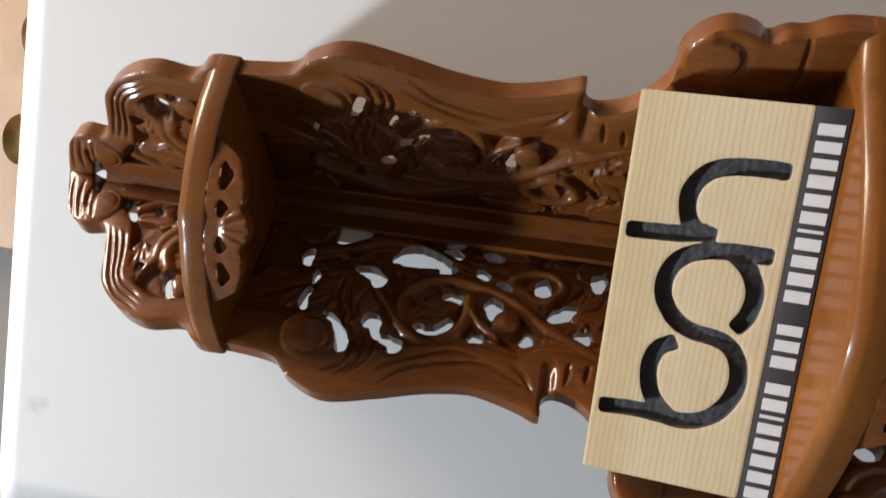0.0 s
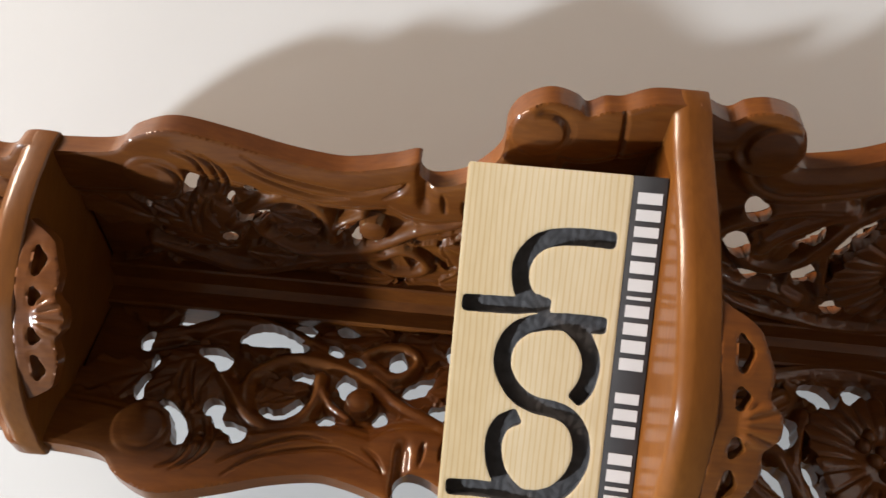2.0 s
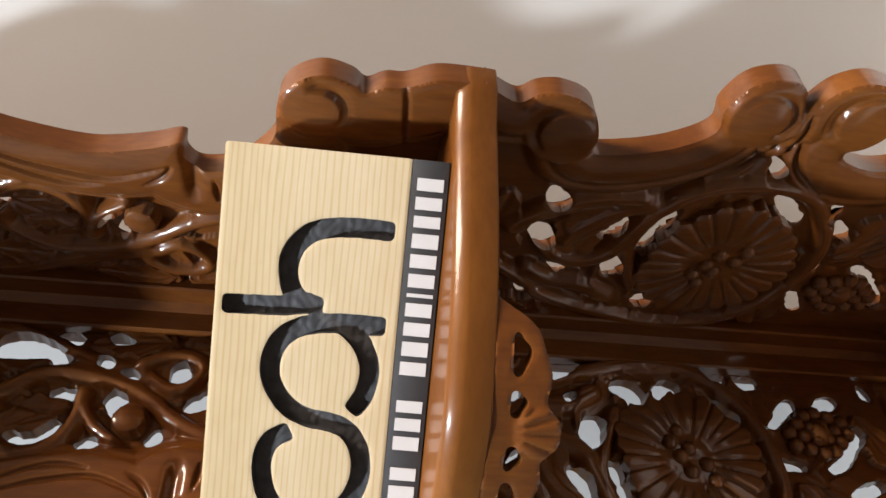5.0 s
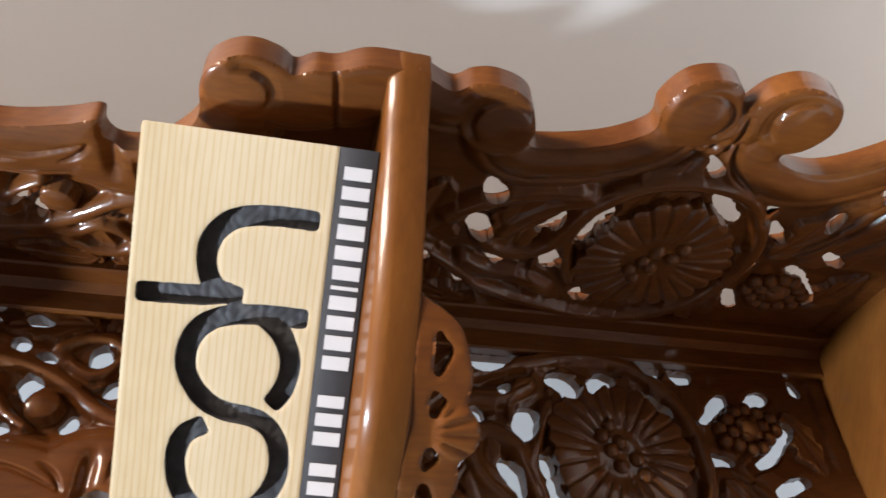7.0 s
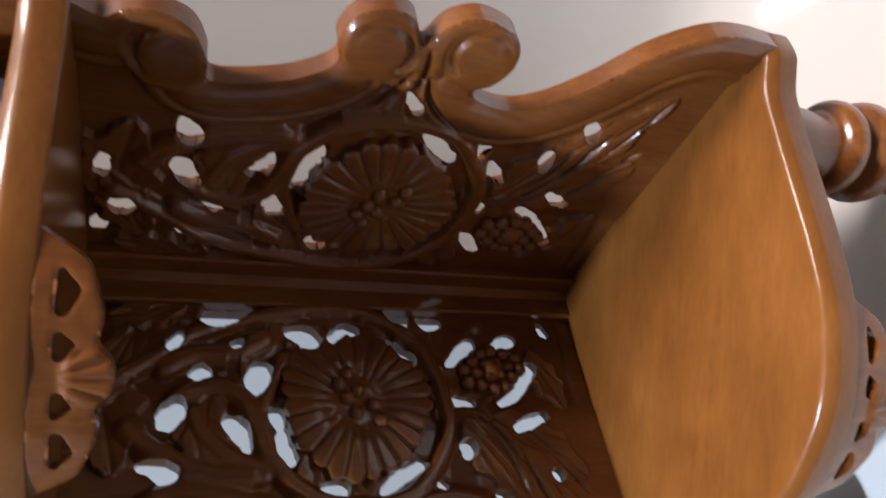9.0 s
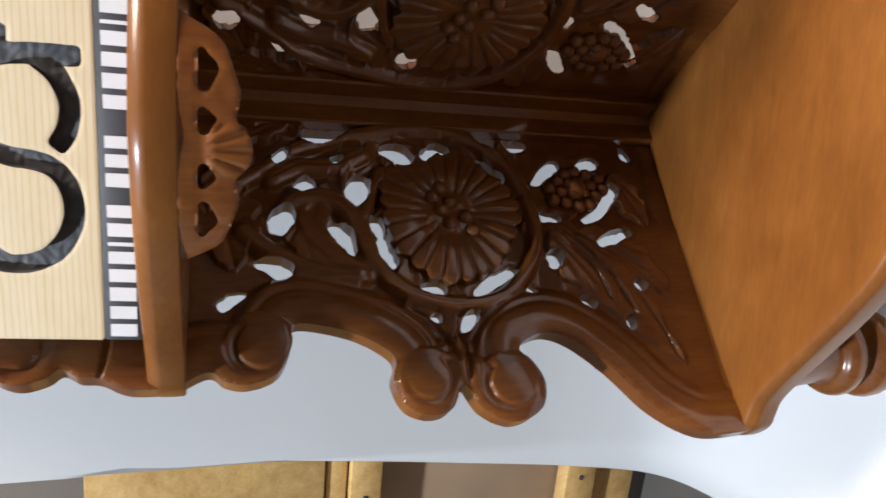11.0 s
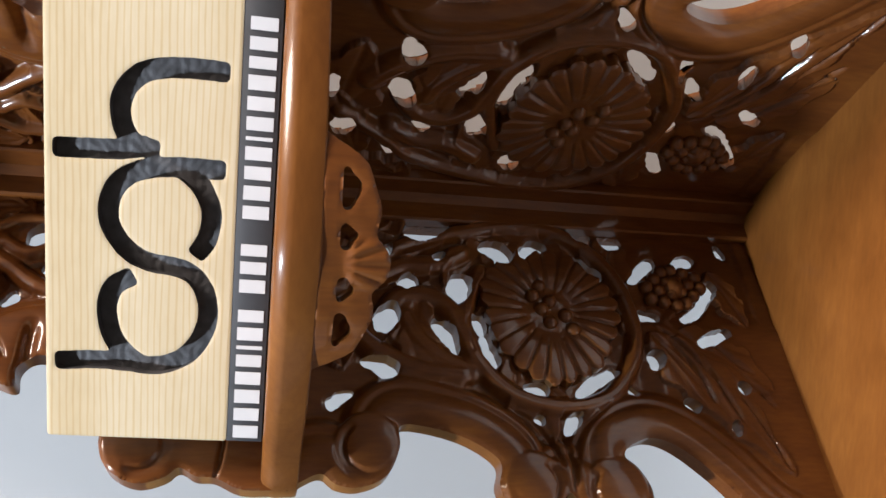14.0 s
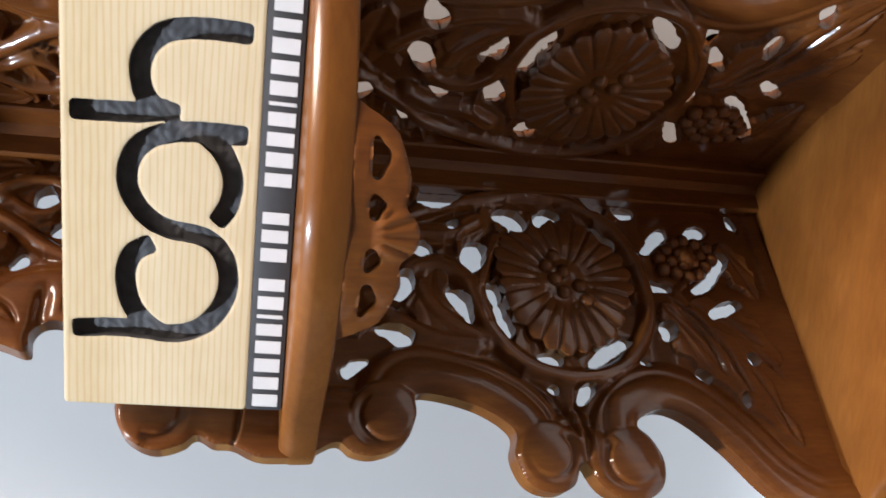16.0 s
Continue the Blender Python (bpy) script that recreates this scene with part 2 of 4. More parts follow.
def crescent_sdf(u1, z1, u2, z2, r, bend, peak, U, Z, wobble=0.0):
    """A hole between two points, bent to one side and widest at peak along its length."""
    dx, dy = u2 - u1, z2 - z1
    long = math.hypot(dx, dy)
    s = ((U - u1) * dx + (Z - z1) * dy) / long**2
    v = (-(U - u1) * dy + (Z - z1) * dx) / long
    near = np.clip(s, 0.0, 1.0)
    wide = r * np.sin(np.pi * np.clip(near, 0.02, 0.98) ** (math.log(0.5) / math.log(peak))) ** 0.55
    d = np.hypot(np.maximum(np.abs(v - 1.5 * bend * 4 * near * (1 - near)) - wide, 0), (s - near) * long) + np.minimum(np.abs(v - 1.5 * bend * 4 * near * (1 - near)) - wide, 0)
    return d + wobble * np.sin(U * 420 + 3 * np.sin(Z * 300)) * np.sin(Z * 380 + 2 * np.sin(U * 350))


def gouge_sdf(u0, z0, u1, z1, u2, z2, w0, w1, w2, U, Z, wobble=0.0):
    """A hole along a bent stroke through three places, with its own half width at each."""
    s = np.linspace(0, 1, 8)
    X = (1 - s) * (1 - 2 * s) * u0 + 4 * s * (1 - s) * u1 + s * (2 * s - 1) * u2
    Y = (1 - s) * (1 - 2 * s) * z0 + 4 * s * (1 - s) * z1 + s * (2 * s - 1) * z2
    R = (1 - s) * (1 - 2 * s) * w0 + 4 * s * (1 - s) * w1 + s * (2 * s - 1) * w2
    best = np.full(U.shape, 1e9)
    for i in range(7):
        dx, dy = X[i + 1] - X[i], Y[i + 1] - Y[i]
        q = np.clip(((U - X[i]) * dx + (Z - Y[i]) * dy) / (dx * dx + dy * dy + 1e-18), 0, 1)
        best = np.minimum(best, np.hypot(U - X[i] - q * dx, Z - Y[i] - q * dy) - R[i] - (R[i + 1] - R[i]) * q)
    return best + wobble * np.sin(U * 420 + 3 * np.sin(Z * 300)) * np.sin(Z * 380 + 2 * np.sin(U * 350))


def hole_sdf(hole, U, Z, wobble):
    if len(hole) == 9:
        return gouge_sdf(*hole, U, Z, wobble)
    return crescent_sdf(*hole, U, Z, wobble)


def sheet_mesh(lo, hi, step, sdf, height, depth, put, flip=False, undercut=None):
    """A carved slab: cut by sdf (below zero is wood), its face raised by height, its back at -depth."""
    nu, nz = int((hi[0] - lo[0]) / step) + 2, int((hi[1] - lo[1]) / step) + 2
    U, Z = np.meshgrid(lo[0] + step * np.arange(nu), lo[1] + step * np.arange(nz), indexing="ij")
    d = sdf(U, Z)
    for _ in range(2):
        gu, gz = np.gradient(d, step)
        size = np.maximum(gu**2 + gz**2, 0.25)
        close = np.abs(d) < 0.8 * step
        move = np.where(close, np.clip(-d / size, -0.8 * step, 0.8 * step), 0)
        U, Z = U + gu * move, Z + gz * move
        d = np.where(close, -1e-7, d)
        break
    ok = d <= 0
    cell = ok[:-1, :-1] & ok[1:, :-1] & ok[:-1, 1:] & ok[1:, 1:]
    H = height(U, Z, d)
    du, dz = np.gradient(sdf(U, Z), step)
    index = np.arange(nu * nz).reshape(nu, nz)
    i, j = np.nonzero(cell)
    quads = np.stack([index[i, j], index[i + 1, j], index[i + 1, j + 1], index[i, j + 1]], 1)
    used = np.unique(quads)
    back = np.full(nu * nz, -1)
    back[used] = np.arange(len(used))
    quads = back[quads]
    n = len(used)
    u, z, h = U.ravel()[used], Z.ravel()[used], H.ravel()[used]
    edges = np.concatenate([quads[:, [a, (a + 1) % 4]] for a in range(4)])
    _, first, count = np.unique(np.sort(edges, 1), axis=0, return_index=True, return_counts=True)
    rim = edges[first[count == 1]]
    after, before = np.full(n, -1), np.full(n, -1)
    after[rim[:, 0]], before[rim[:, 1]] = rim[:, 1], rim[:, 0]
    on = np.nonzero((after >= 0) & (before >= 0))[0]
    for k in range(24):
        p = np.stack([u, z, h], 1)
        a, b = p[after[on]], p[before[on]]
        move = 0.5 * ((a + b) / 2 - p[on])
        if k % 6:
            along = (a - b) / (np.linalg.norm(a - b, axis=1)[:, None] + 1e-12)
            move = along * (move * along).sum(1)[:, None]
        u[on], z[on], h[on] = (p[on] + move).T
    front = put(u, h, z)
    ur, zr = u.copy(), z.copy()
    if undercut is not None:
        size = np.maximum(np.hypot(du, dz), 0.3).ravel()[used]
        shift = undercut(u, z) * np.exp(np.minimum(sdf(u, z), 0) / 0.004)
        ur, zr = ur - shift * du.ravel()[used] / size, zr - shift * dz.ravel()[used] / size
    rear = put(ur, np.full(n, -depth), zr)
    verts = np.concatenate([front, rear])
    walls = np.stack([rim[:, 1], rim[:, 0], rim[:, 0] + n, rim[:, 1] + n], 1)
    faces = np.concatenate([quads, quads[:, ::-1] + n, walls])
    if flip:
        faces = faces[:, ::-1]
    slots = np.concatenate([np.zeros(2 * len(quads), int), np.ones(len(walls), int)])
    return verts, faces, slots


def put_left(u, d, z):
    return np.stack([d, -u, z], 1)


def put_right(u, d, z):
    return np.stack([u, -d, z], 1)


def soft_step(x, a, b):
    s = np.clip((x - a) / (b - a), 0, 1)
    return s * s * (3 - 2 * s)


# ---- carving: each adds its relief to the height H ----
def carve_vine(H, U, Z, pts, r, top, grooves=1):
    line = spline(pts, 6)
    d = line_distance(line, U, Z)
    body = np.sqrt(np.clip(1 - (d / r) ** 2, 0, 1))
    h = top * body - 0.0007 * grooves * np.exp(-((d / (0.18 * r)) ** 2))
    return np.where(d < r, np.maximum(H, H * (1 - body) + h * body), H)


def carve_leaf(H, U, Z, u, z, long, wide, degrees, top, veins=3):
    a = radians(degrees)
    p = ((U - u) * math.cos(a) + (Z - z) * math.sin(a)) / long
    q = (-(U - u) * math.sin(a) + (Z - z) * math.cos(a)) / wide
    s = np.clip(p, 0.001, 0.999)
    edge = np.sin(np.pi * s**0.8) ** 0.8 * (1 + 0.16 * np.sin(s * 6.28 * 3.5))
    k = np.abs(q) / np.maximum(edge, 0.05)
    ridge = np.abs(np.sin(np.pi * (s * veins - 0.9 * np.abs(q))))
    h = top * (1 - 0.55 * k**2) - 0.0009 * (1 - ridge) ** 3 - 0.0012 * np.exp(-((q / 0.09) ** 2))
    ok = (p > 0) & (p < 1) & (k < 1)
    return np.where(ok, np.maximum(H, h), H)


def carve_leaf_to(H, U, Z, u, z, tip_u, tip_z, wide, top, veins=2):
    """A leaf from its stalk to its tip."""
    return carve_leaf(H, U, Z, u, z, math.hypot(tip_u - u, tip_z - z), wide, math.degrees(math.atan2(tip_z - z, tip_u - u)), top, veins)


def carve_bud(H, U, Z, u, z, r, top):
    """A round knob that stands clear of its ground."""
    rr = np.hypot(U - u, Z - z) / r
    return np.where(rr < 1, np.maximum(H, top - 0.0022 * rr**2), H - 0.0012 * np.exp(-(((rr - 1.1) / 0.15) ** 2)))


def carve_volute(H, U, Z, u, z, r, top, turn=0.0, sense=1):
    x, y = U - u, Z - z
    rr, th = np.hypot(x, y) / r, np.arctan2(y, x) * sense + radians(turn)
    turn_part = (th / (2 * np.pi)) % 1.0
    ring = 0.60 + 0.10 * turn_part
    fade = soft_step(turn_part, 0.0, 0.08) * soft_step(turn_part, 0.7, 0.2)
    past = np.maximum(rr - ring, 0) * r
    fall = np.where(rr < ring, 0.0, np.exp(-past / 0.0045) * (1 - np.exp(-past / 0.0006)))
    h = top * (1 - 0.30 * rr**4) + np.where(rr < ring, 0.0007 * (1 - (rr / ring) ** 2), 0.0) - 0.0046 * fall * fade
    share = soft_step(rr, 1.0, 0.9)
    return H * (1 - share) + h * share


def carve_cut(H, U, Z, pts, wide=0.0013, deep=0.0032):
    """A V-cut that tapers towards both ends."""
    line = spline(pts, 6)
    along = np.linspace(0, 1, len(line))
    best, share = np.full(U.shape, 1e9), np.zeros(U.shape)
    for (ax, ay), (bx, by), s0 in zip(line[:-1], line[1:], along):
        dx, dy = bx - ax, by - ay
        s = np.clip(((U - ax) * dx + (Z - ay) * dy) / (dx * dx + dy * dy + 1e-18), 0, 1)
        d = np.hypot(U - ax - s * dx, Z - ay - s * dy)
        share = np.where(d < best, s0, share)
        best = np.minimum(best, d)
    body = np.sin(np.pi * np.clip(share, 0.04, 0.96)) ** 0.6
    return H - deep * body * np.exp(-((best / (wide * (0.4 + 0.6 * body))) ** 2))


def carve_foliage(H, U, Z, u0, u1, z0, z1, seed):
    """Overlapping leaves that cover the ground between the vines."""
    rng = random.Random(seed)
    z = z0
    while z < z1:
        u = u0
        while u < u1:
            a = 60 * math.sin(u * 45 + seed) + 150 * math.sin(z * 24 + u * 12)
            H = carve_leaf(H, U, Z, u + rng.uniform(-0.006, 0.006), z + rng.uniform(-0.006, 0.006), rng.uniform(0.058, 0.078), rng.uniform(0.017, 0.023), a,
                           rng.uniform(-0.0056, -0.0010), rng.choice((1, 2)))
            u += 0.042
        z += 0.043
    return H


def carve_grooves(H, so, places, depth, width):
    for s in places:
        H = H - depth * np.exp(-(((so - s) / width) ** 2))
    return H


def rounded(H, d, r):
    """Ease the face down towards its cut edges."""
    s = np.clip(-d / r, 0, 1)
    return H - 0.24 * r * (1 - s) ** 2


def chisel(U, Z):
    """Fine unevenness left by the carver's tools."""
    return 0.0003 * np.sin(U * 150 + 2.2 * np.sin(Z * 190)) * np.sin(Z * 180 + 2.6 * np.sin(U * 160))


# ---- carved corner shelf: numbers of its design (distance from the corner, height) ----
LOW_RIM = [(0.212, 0.512), (0.201, 0.491), (0.207, 0.481), (0.209, 0.468), (0.203, 0.452), (0.187, 0.444), (0.174, 0.443), (0.174, 0.428),
           (0.182, 0.402), (0.196, 0.383), (0.211, 0.385), (0.227, 0.378), (0.233, 0.363), (0.229, 0.350), (0.215, 0.3415), (0.231, 0.331),
           (0.240, 0.312), (0.233, 0.293), (0.217, 0.287), (0.202, 0.293), (0.194, 0.301), (0.187, 0.294), (0.183, 0.278), (0.190, 0.260),
           (0.210, 0.237), (0.238, 0.212), (0.256, 0.180), (0.256, 0.140)]
MID_RIM = [(0.133, 0.890), (0.137, 0.846), (0.150, 0.829), (0.159, 0.803), (0.152, 0.769), (0.143, 0.738), (0.138, 0.708), (0.140, 0.690),
           (0.145, 0.671), (0.150, 0.656), (0.139, 0.656), (0.132, 0.650), (0.133, 0.638), (0.141, 0.624), (0.161, 0.609), (0.184, 0.607),
           (0.197, 0.600), (0.204, 0.586), (0.201, 0.572), (0.196, 0.565), (0.201, 0.556), (0.202, 0.546), (0.209, 0.530), (0.209, 0.500)]
TOP_RIM = [(0.136, 0.880), (0.136, 0.902), (0.123, 0.918), (0.127, 0.945), (0.119, 0.969), (0.101, 0.990), (0.076, 1.000), (0.058, 1.007),
           (0.050, 1.016), (0.052, 1.032), (0.043, 1.046), (0.026, 1.056), (0.000, 1.068)]
# gouge cuts right through: start, middle and end of the stroke, then its half width at each
LOW_CUTS = [(0.0248, 0.3989, 0.0313, 0.4194, 0.0289, 0.4235, 0.0017, 0.0082, 0.0055), (0.0561, 0.4496, 0.0487, 0.4465, 0.0398, 0.4438, 0.0018, 0.0045, 0.0007), (0.0531, 0.4111, 0.0516, 0.4089, 0.0485, 0.4063, 0.0015, 0.0035, 0.0018), (0.0521, 0.3621, 0.0447, 0.3619, 0.0411, 0.3715, 0.005, 0.0081, 0.0051),
            (0.04, 0.3297, 0.0388, 0.3373, 0.0485, 0.3476, 0.0041, 0.0049, 0.0029), (0.061, 0.2893, 0.0568, 0.2964, 0.0457, 0.3052, 0.0031, 0.0048, 0.003), (0.0254, 0.2872, 0.0288, 0.2948, 0.0267, 0.301, 0.0018, 0.0053, 0.0041), (0.0282, 0.2651, 0.0298, 0.2723, 0.0271, 0.2777, 0.0043, 0.0059, 0.0035),
            (0.0716, 0.4341, 0.0705, 0.4293, 0.0748, 0.4322, 0.0039, 0.0056, 0.0037), (0.0819, 0.3947, 0.0735, 0.3955, 0.0658, 0.3913, 0.0042, 0.0077, 0.0035)]
LOW_CUTS_B = [(0.1016, 0.4482, 0.0979, 0.4463, 0.0902, 0.4407, 0.0055, 0.0073, 0.0007), (0.1211, 0.4032, 0.1087, 0.4092, 0.1037, 0.4139, 0.0031, 0.0066, 0.0032), (0.1058, 0.383, 0.1009, 0.385, 0.102, 0.3839, 0.003, 0.0048, 0.0038), (0.1284, 0.3778, 0.1205, 0.3808, 0.1114, 0.3807, 0.0046, 0.0051, 0.003),
              (0.1368, 0.4481, 0.1341, 0.4477, 0.1294, 0.4623, 0.0043, 0.0049, 0.002), (0.1505, 0.4719, 0.1542, 0.4797, 0.1583, 0.4831, 0.0021, 0.0035, 0.0025), (0.1506, 0.3443, 0.1485, 0.3483, 0.1481, 0.3577, 0.0018, 0.0045, 0.0024), (0.1352, 0.2928, 0.1436, 0.3091, 0.1521, 0.32, 0.0034, 0.004, 0.002),
              (0.17, 0.3502, 0.1688, 0.3513, 0.1677, 0.3526, 0.002, 0.0027, 0.0019), (0.1761, 0.3326, 0.1709, 0.3287, 0.1672, 0.3239, 0.0021, 0.0036, 0.0022)]
LOW_CUTS_C = [(0.0446, 0.2408, 0.0509, 0.2486, 0.0631, 0.2609, 0.0043, 0.0042, 0.0023), (0.0403, 0.2039, 0.0419, 0.2111, 0.0462, 0.2201, 0.0026, 0.0052, 0.0028), (0.0937, 0.2265, 0.0824, 0.2084, 0.0652, 0.1965, 0.0025, 0.0037, 0.0047), (0.0925, 0.249, 0.0908, 0.2596, 0.0931, 0.2512, 0.0027, 0.0046, 0.0024),
              (0.0359, 0.1741, 0.0315, 0.1762, 0.0266, 0.1779, 0.0019, 0.0035, 0.0018), (0.1042, 0.1943, 0.1089, 0.2089, 0.1131, 0.2177, 0.0034, 0.0042, 0.0034), (0.1308, 0.2604, 0.1266, 0.2579, 0.1253, 0.2586, 0.0025, 0.0049, 0.0054), (0.1472, 0.1942, 0.1467, 0.1961, 0.1441, 0.1961, 0.0025, 0.0046, 0.0022),
              (0.1475, 0.2808, 0.1499, 0.2812, 0.15, 0.2804, 0.002, 0.0027, 0.0036), (0.1617, 0.2374, 0.1601, 0.2403, 0.1576, 0.2434, 0.0028, 0.0033, 0.0023)]
LOW_CUTS_D = [(0.1792, 0.2127, 0.1759, 0.2123, 0.1728, 0.2113, 0.0022, 0.0034, 0.0024)]
RIGHT_LOW_CUTS = [(0.1048, 0.4913, 0.0958, 0.4919, 0.098, 0.4918, 0.0032, 0.004, 0.0033), (0.1321, 0.4475, 0.1325, 0.448, 0.1364, 0.4508, 0.0033, 0.0061, 0.0021), (0.0958, 0.4447, 0.0989, 0.4492, 0.1015, 0.4527, 0.0042, 0.0067, 0.0036), (0.1174, 0.4047, 0.1096, 0.4086, 0.1076, 0.4133, 0.0039, 0.0048, 0.0035),
                  (0.1099, 0.3841, 0.1007, 0.3841, 0.1006, 0.3879, 0.0033, 0.0029, 0.0023), (0.1283, 0.3792, 0.1208, 0.3806, 0.1121, 0.3833, 0.0038, 0.0063, 0.0034), (0.0729, 0.4801, 0.0671, 0.4816, 0.0633, 0.4824, 0.0039, 0.0073, 0.005), (0.0468, 0.4958, 0.0415, 0.495, 0.039, 0.4965, 0.0029, 0.0044, 0.0032),
                  (0.0683, 0.4284, 0.0715, 0.4333, 0.075, 0.4351, 0.0029, 0.0039, 0.0029), (0.0821, 0.3958, 0.0725, 0.3957, 0.0784, 0.3948, 0.0024, 0.0067, 0.0045)]
RIGHT_LOW_CUTS_B = [(0.0494, 0.451, 0.0444, 0.449, 0.0401, 0.4467, 0.0025, 0.0037, 0.0028), (0.0304, 0.4227, 0.0315, 0.4268, 0.0341, 0.4273, 0.0026, 0.004, 0.002), (0.0457, 0.3652, 0.041, 0.3621, 0.0401, 0.3612, 0.0046, 0.0064, 0.0032), (0.1756, 0.3359, 0.1729, 0.3334, 0.1701, 0.3313, 0.0032, 0.0038, 0.0029),
                    (0.1315, 0.2967, 0.1388, 0.3061, 0.1468, 0.3155, 0.0035, 0.0047, 0.0031), (0.1463, 0.2824, 0.1432, 0.2786, 0.1383, 0.2785, 0.0023, 0.0051, 0.0023), (0.1317, 0.2684, 0.1264, 0.2655, 0.1235, 0.261, 0.0021, 0.0043, 0.0024), (0.1507, 0.2387, 0.1446, 0.2376, 0.1389, 0.2371, 0.0035, 0.0045, 0.003),
                    (0.0605, 0.1977, 0.0787, 0.2153, 0.0921, 0.2303, 0.0044, 0.0048, 0.0033), (0.0593, 0.2598, 0.0502, 0.2537, 0.0421, 0.2463, 0.0035, 0.0043, 0.0036)]
RIGHT_LOW_CUTS_C = [(0.0909, 0.2632, 0.0903, 0.2611, 0.0878, 0.2604, 0.0028, 0.0038, 0.0025), (0.1052, 0.2056, 0.1087, 0.212, 0.1123, 0.2172, 0.0032, 0.0037, 0.0031), (0.1772, 0.2209, 0.1743, 0.2197, 0.1692, 0.2163, 0.0037, 0.0044, 0.0034)]
MID_CUTS = [(0.055, 0.8427, 0.049, 0.844, 0.0494, 0.8424, 0.0013, 0.0054, 0.0033), (0.0242, 0.8027, 0.028, 0.8191, 0.0247, 0.8089, 0.0032, 0.0076, 0.0057), (0.0728, 0.8333, 0.0674, 0.8326, 0.0609, 0.8341, 0.001, 0.0027, 0.0014), (0.0923, 0.8347, 0.0883, 0.8361, 0.0774, 0.834, 0.0026, 0.0029, 0.0019),
            (0.0652, 0.785, 0.0595, 0.7871, 0.0549, 0.8029, 0.0044, 0.0057, 0.0018), (0.0399, 0.7337, 0.0374, 0.7614, 0.0409, 0.7782, 0.0013, 0.0083, 0.0017), (0.0454, 0.7298, 0.046, 0.7358, 0.0459, 0.7377, 0.0018, 0.0032, 0.0032), (0.1216, 0.7981, 0.1049, 0.8052, 0.0968, 0.8176, 0.0039, 0.0031, 0.0018),
            (0.105, 0.7784, 0.097, 0.7797, 0.0968, 0.7836, 0.0024, 0.0049, 0.0054), (0.1198, 0.762, 0.1137, 0.7611, 0.1082, 0.7754, 0.0025, 0.0046, 0.0022)]
MID_CUTS_B = [(0.0885, 0.726, 0.0976, 0.7373, 0.0959, 0.7483, 0.0029, 0.0036, 0.0028), (0.0313, 0.7287, 0.0275, 0.7316, 0.0257, 0.7403, 0.002, 0.0043, 0.0014), (0.03, 0.6958, 0.0284, 0.7028, 0.0277, 0.709, 0.0008, 0.0032, 0.0017), (0.0477, 0.7051, 0.0447, 0.7088, 0.0427, 0.7097, 0.0031, 0.0042, 0.0038),
              (0.0554, 0.6876, 0.053, 0.6917, 0.0523, 0.6958, 0.0014, 0.0028, 0.0019), (0.0678, 0.7233, 0.0673, 0.7295, 0.0686, 0.7317, 0.0032, 0.0037, 0.0022), (0.076, 0.6969, 0.0708, 0.693, 0.0695, 0.6989, 0.0028, 0.0031, 0.0053), (0.0504, 0.6608, 0.0502, 0.6635, 0.0428, 0.662, 0.0016, 0.0062, 0.001),
              (0.064, 0.6429, 0.0663, 0.6457, 0.0707, 0.6535, 0.0036, 0.0044, 0.0031), (0.0445, 0.6251, 0.039, 0.6206, 0.0321, 0.6202, 0.0022, 0.0028, 0.0022)]
MID_CUTS_C = [(0.0997, 0.7028, 0.0983, 0.7068, 0.1007, 0.7093, 0.0025, 0.0042, 0.0029), (0.0934, 0.674, 0.0948, 0.6702, 0.0892, 0.6695, 0.0005, 0.004, 0.002), (0.0871, 0.6291, 0.0849, 0.6333, 0.085, 0.6309, 0.0021, 0.0037, 0.0027)]
RIGHT_MID_CUTS = [(0.1186, 0.8008, 0.1155, 0.801, 0.1033, 0.8058, 0.002, 0.0029, 0.0022), (0.0892, 0.8341, 0.0887, 0.836, 0.0835, 0.8366, 0.0006, 0.0014, 0.0006), (0.1111, 0.7617, 0.1117, 0.7642, 0.1101, 0.765, 0.0019, 0.0033, 0.0022), (0.1049, 0.777, 0.0984, 0.7801, 0.0928, 0.7812, 0.0006, 0.0016, 0.0018),
                  (0.0909, 0.758, 0.0859, 0.7648, 0.0855, 0.7743, 0.0026, 0.0035, 0.003), (0.064, 0.7836, 0.0619, 0.7861, 0.062, 0.7895, 0.0025, 0.0037, 0.0018), (0.0853, 0.6997, 0.0812, 0.7041, 0.0742, 0.7091, 0.0027, 0.0036, 0.001), (0.0764, 0.6956, 0.0717, 0.6973, 0.067, 0.698, 0.0006, 0.0027, 0.0023)]
TOP_CUTS = [(0.0398, 0.9928, 0.0328, 0.9976, 0.0257, 1.0038, 0.0018, 0.0037, 0.0031), (0.0314, 0.9732, 0.0289, 0.976, 0.0282, 0.9769, 0.0021, 0.0025, 0.0023), (0.0373, 0.9532, 0.0308, 0.954, 0.0284, 0.9581, 0.0034, 0.007, 0.0051), (0.088, 0.9682, 0.0825, 0.9684, 0.0809, 0.9697, 0.0018, 0.0034, 0.0023),
            (0.1034, 0.9355, 0.0907, 0.9428, 0.0877, 0.9424, 0.0028, 0.0043, 0.0049)]
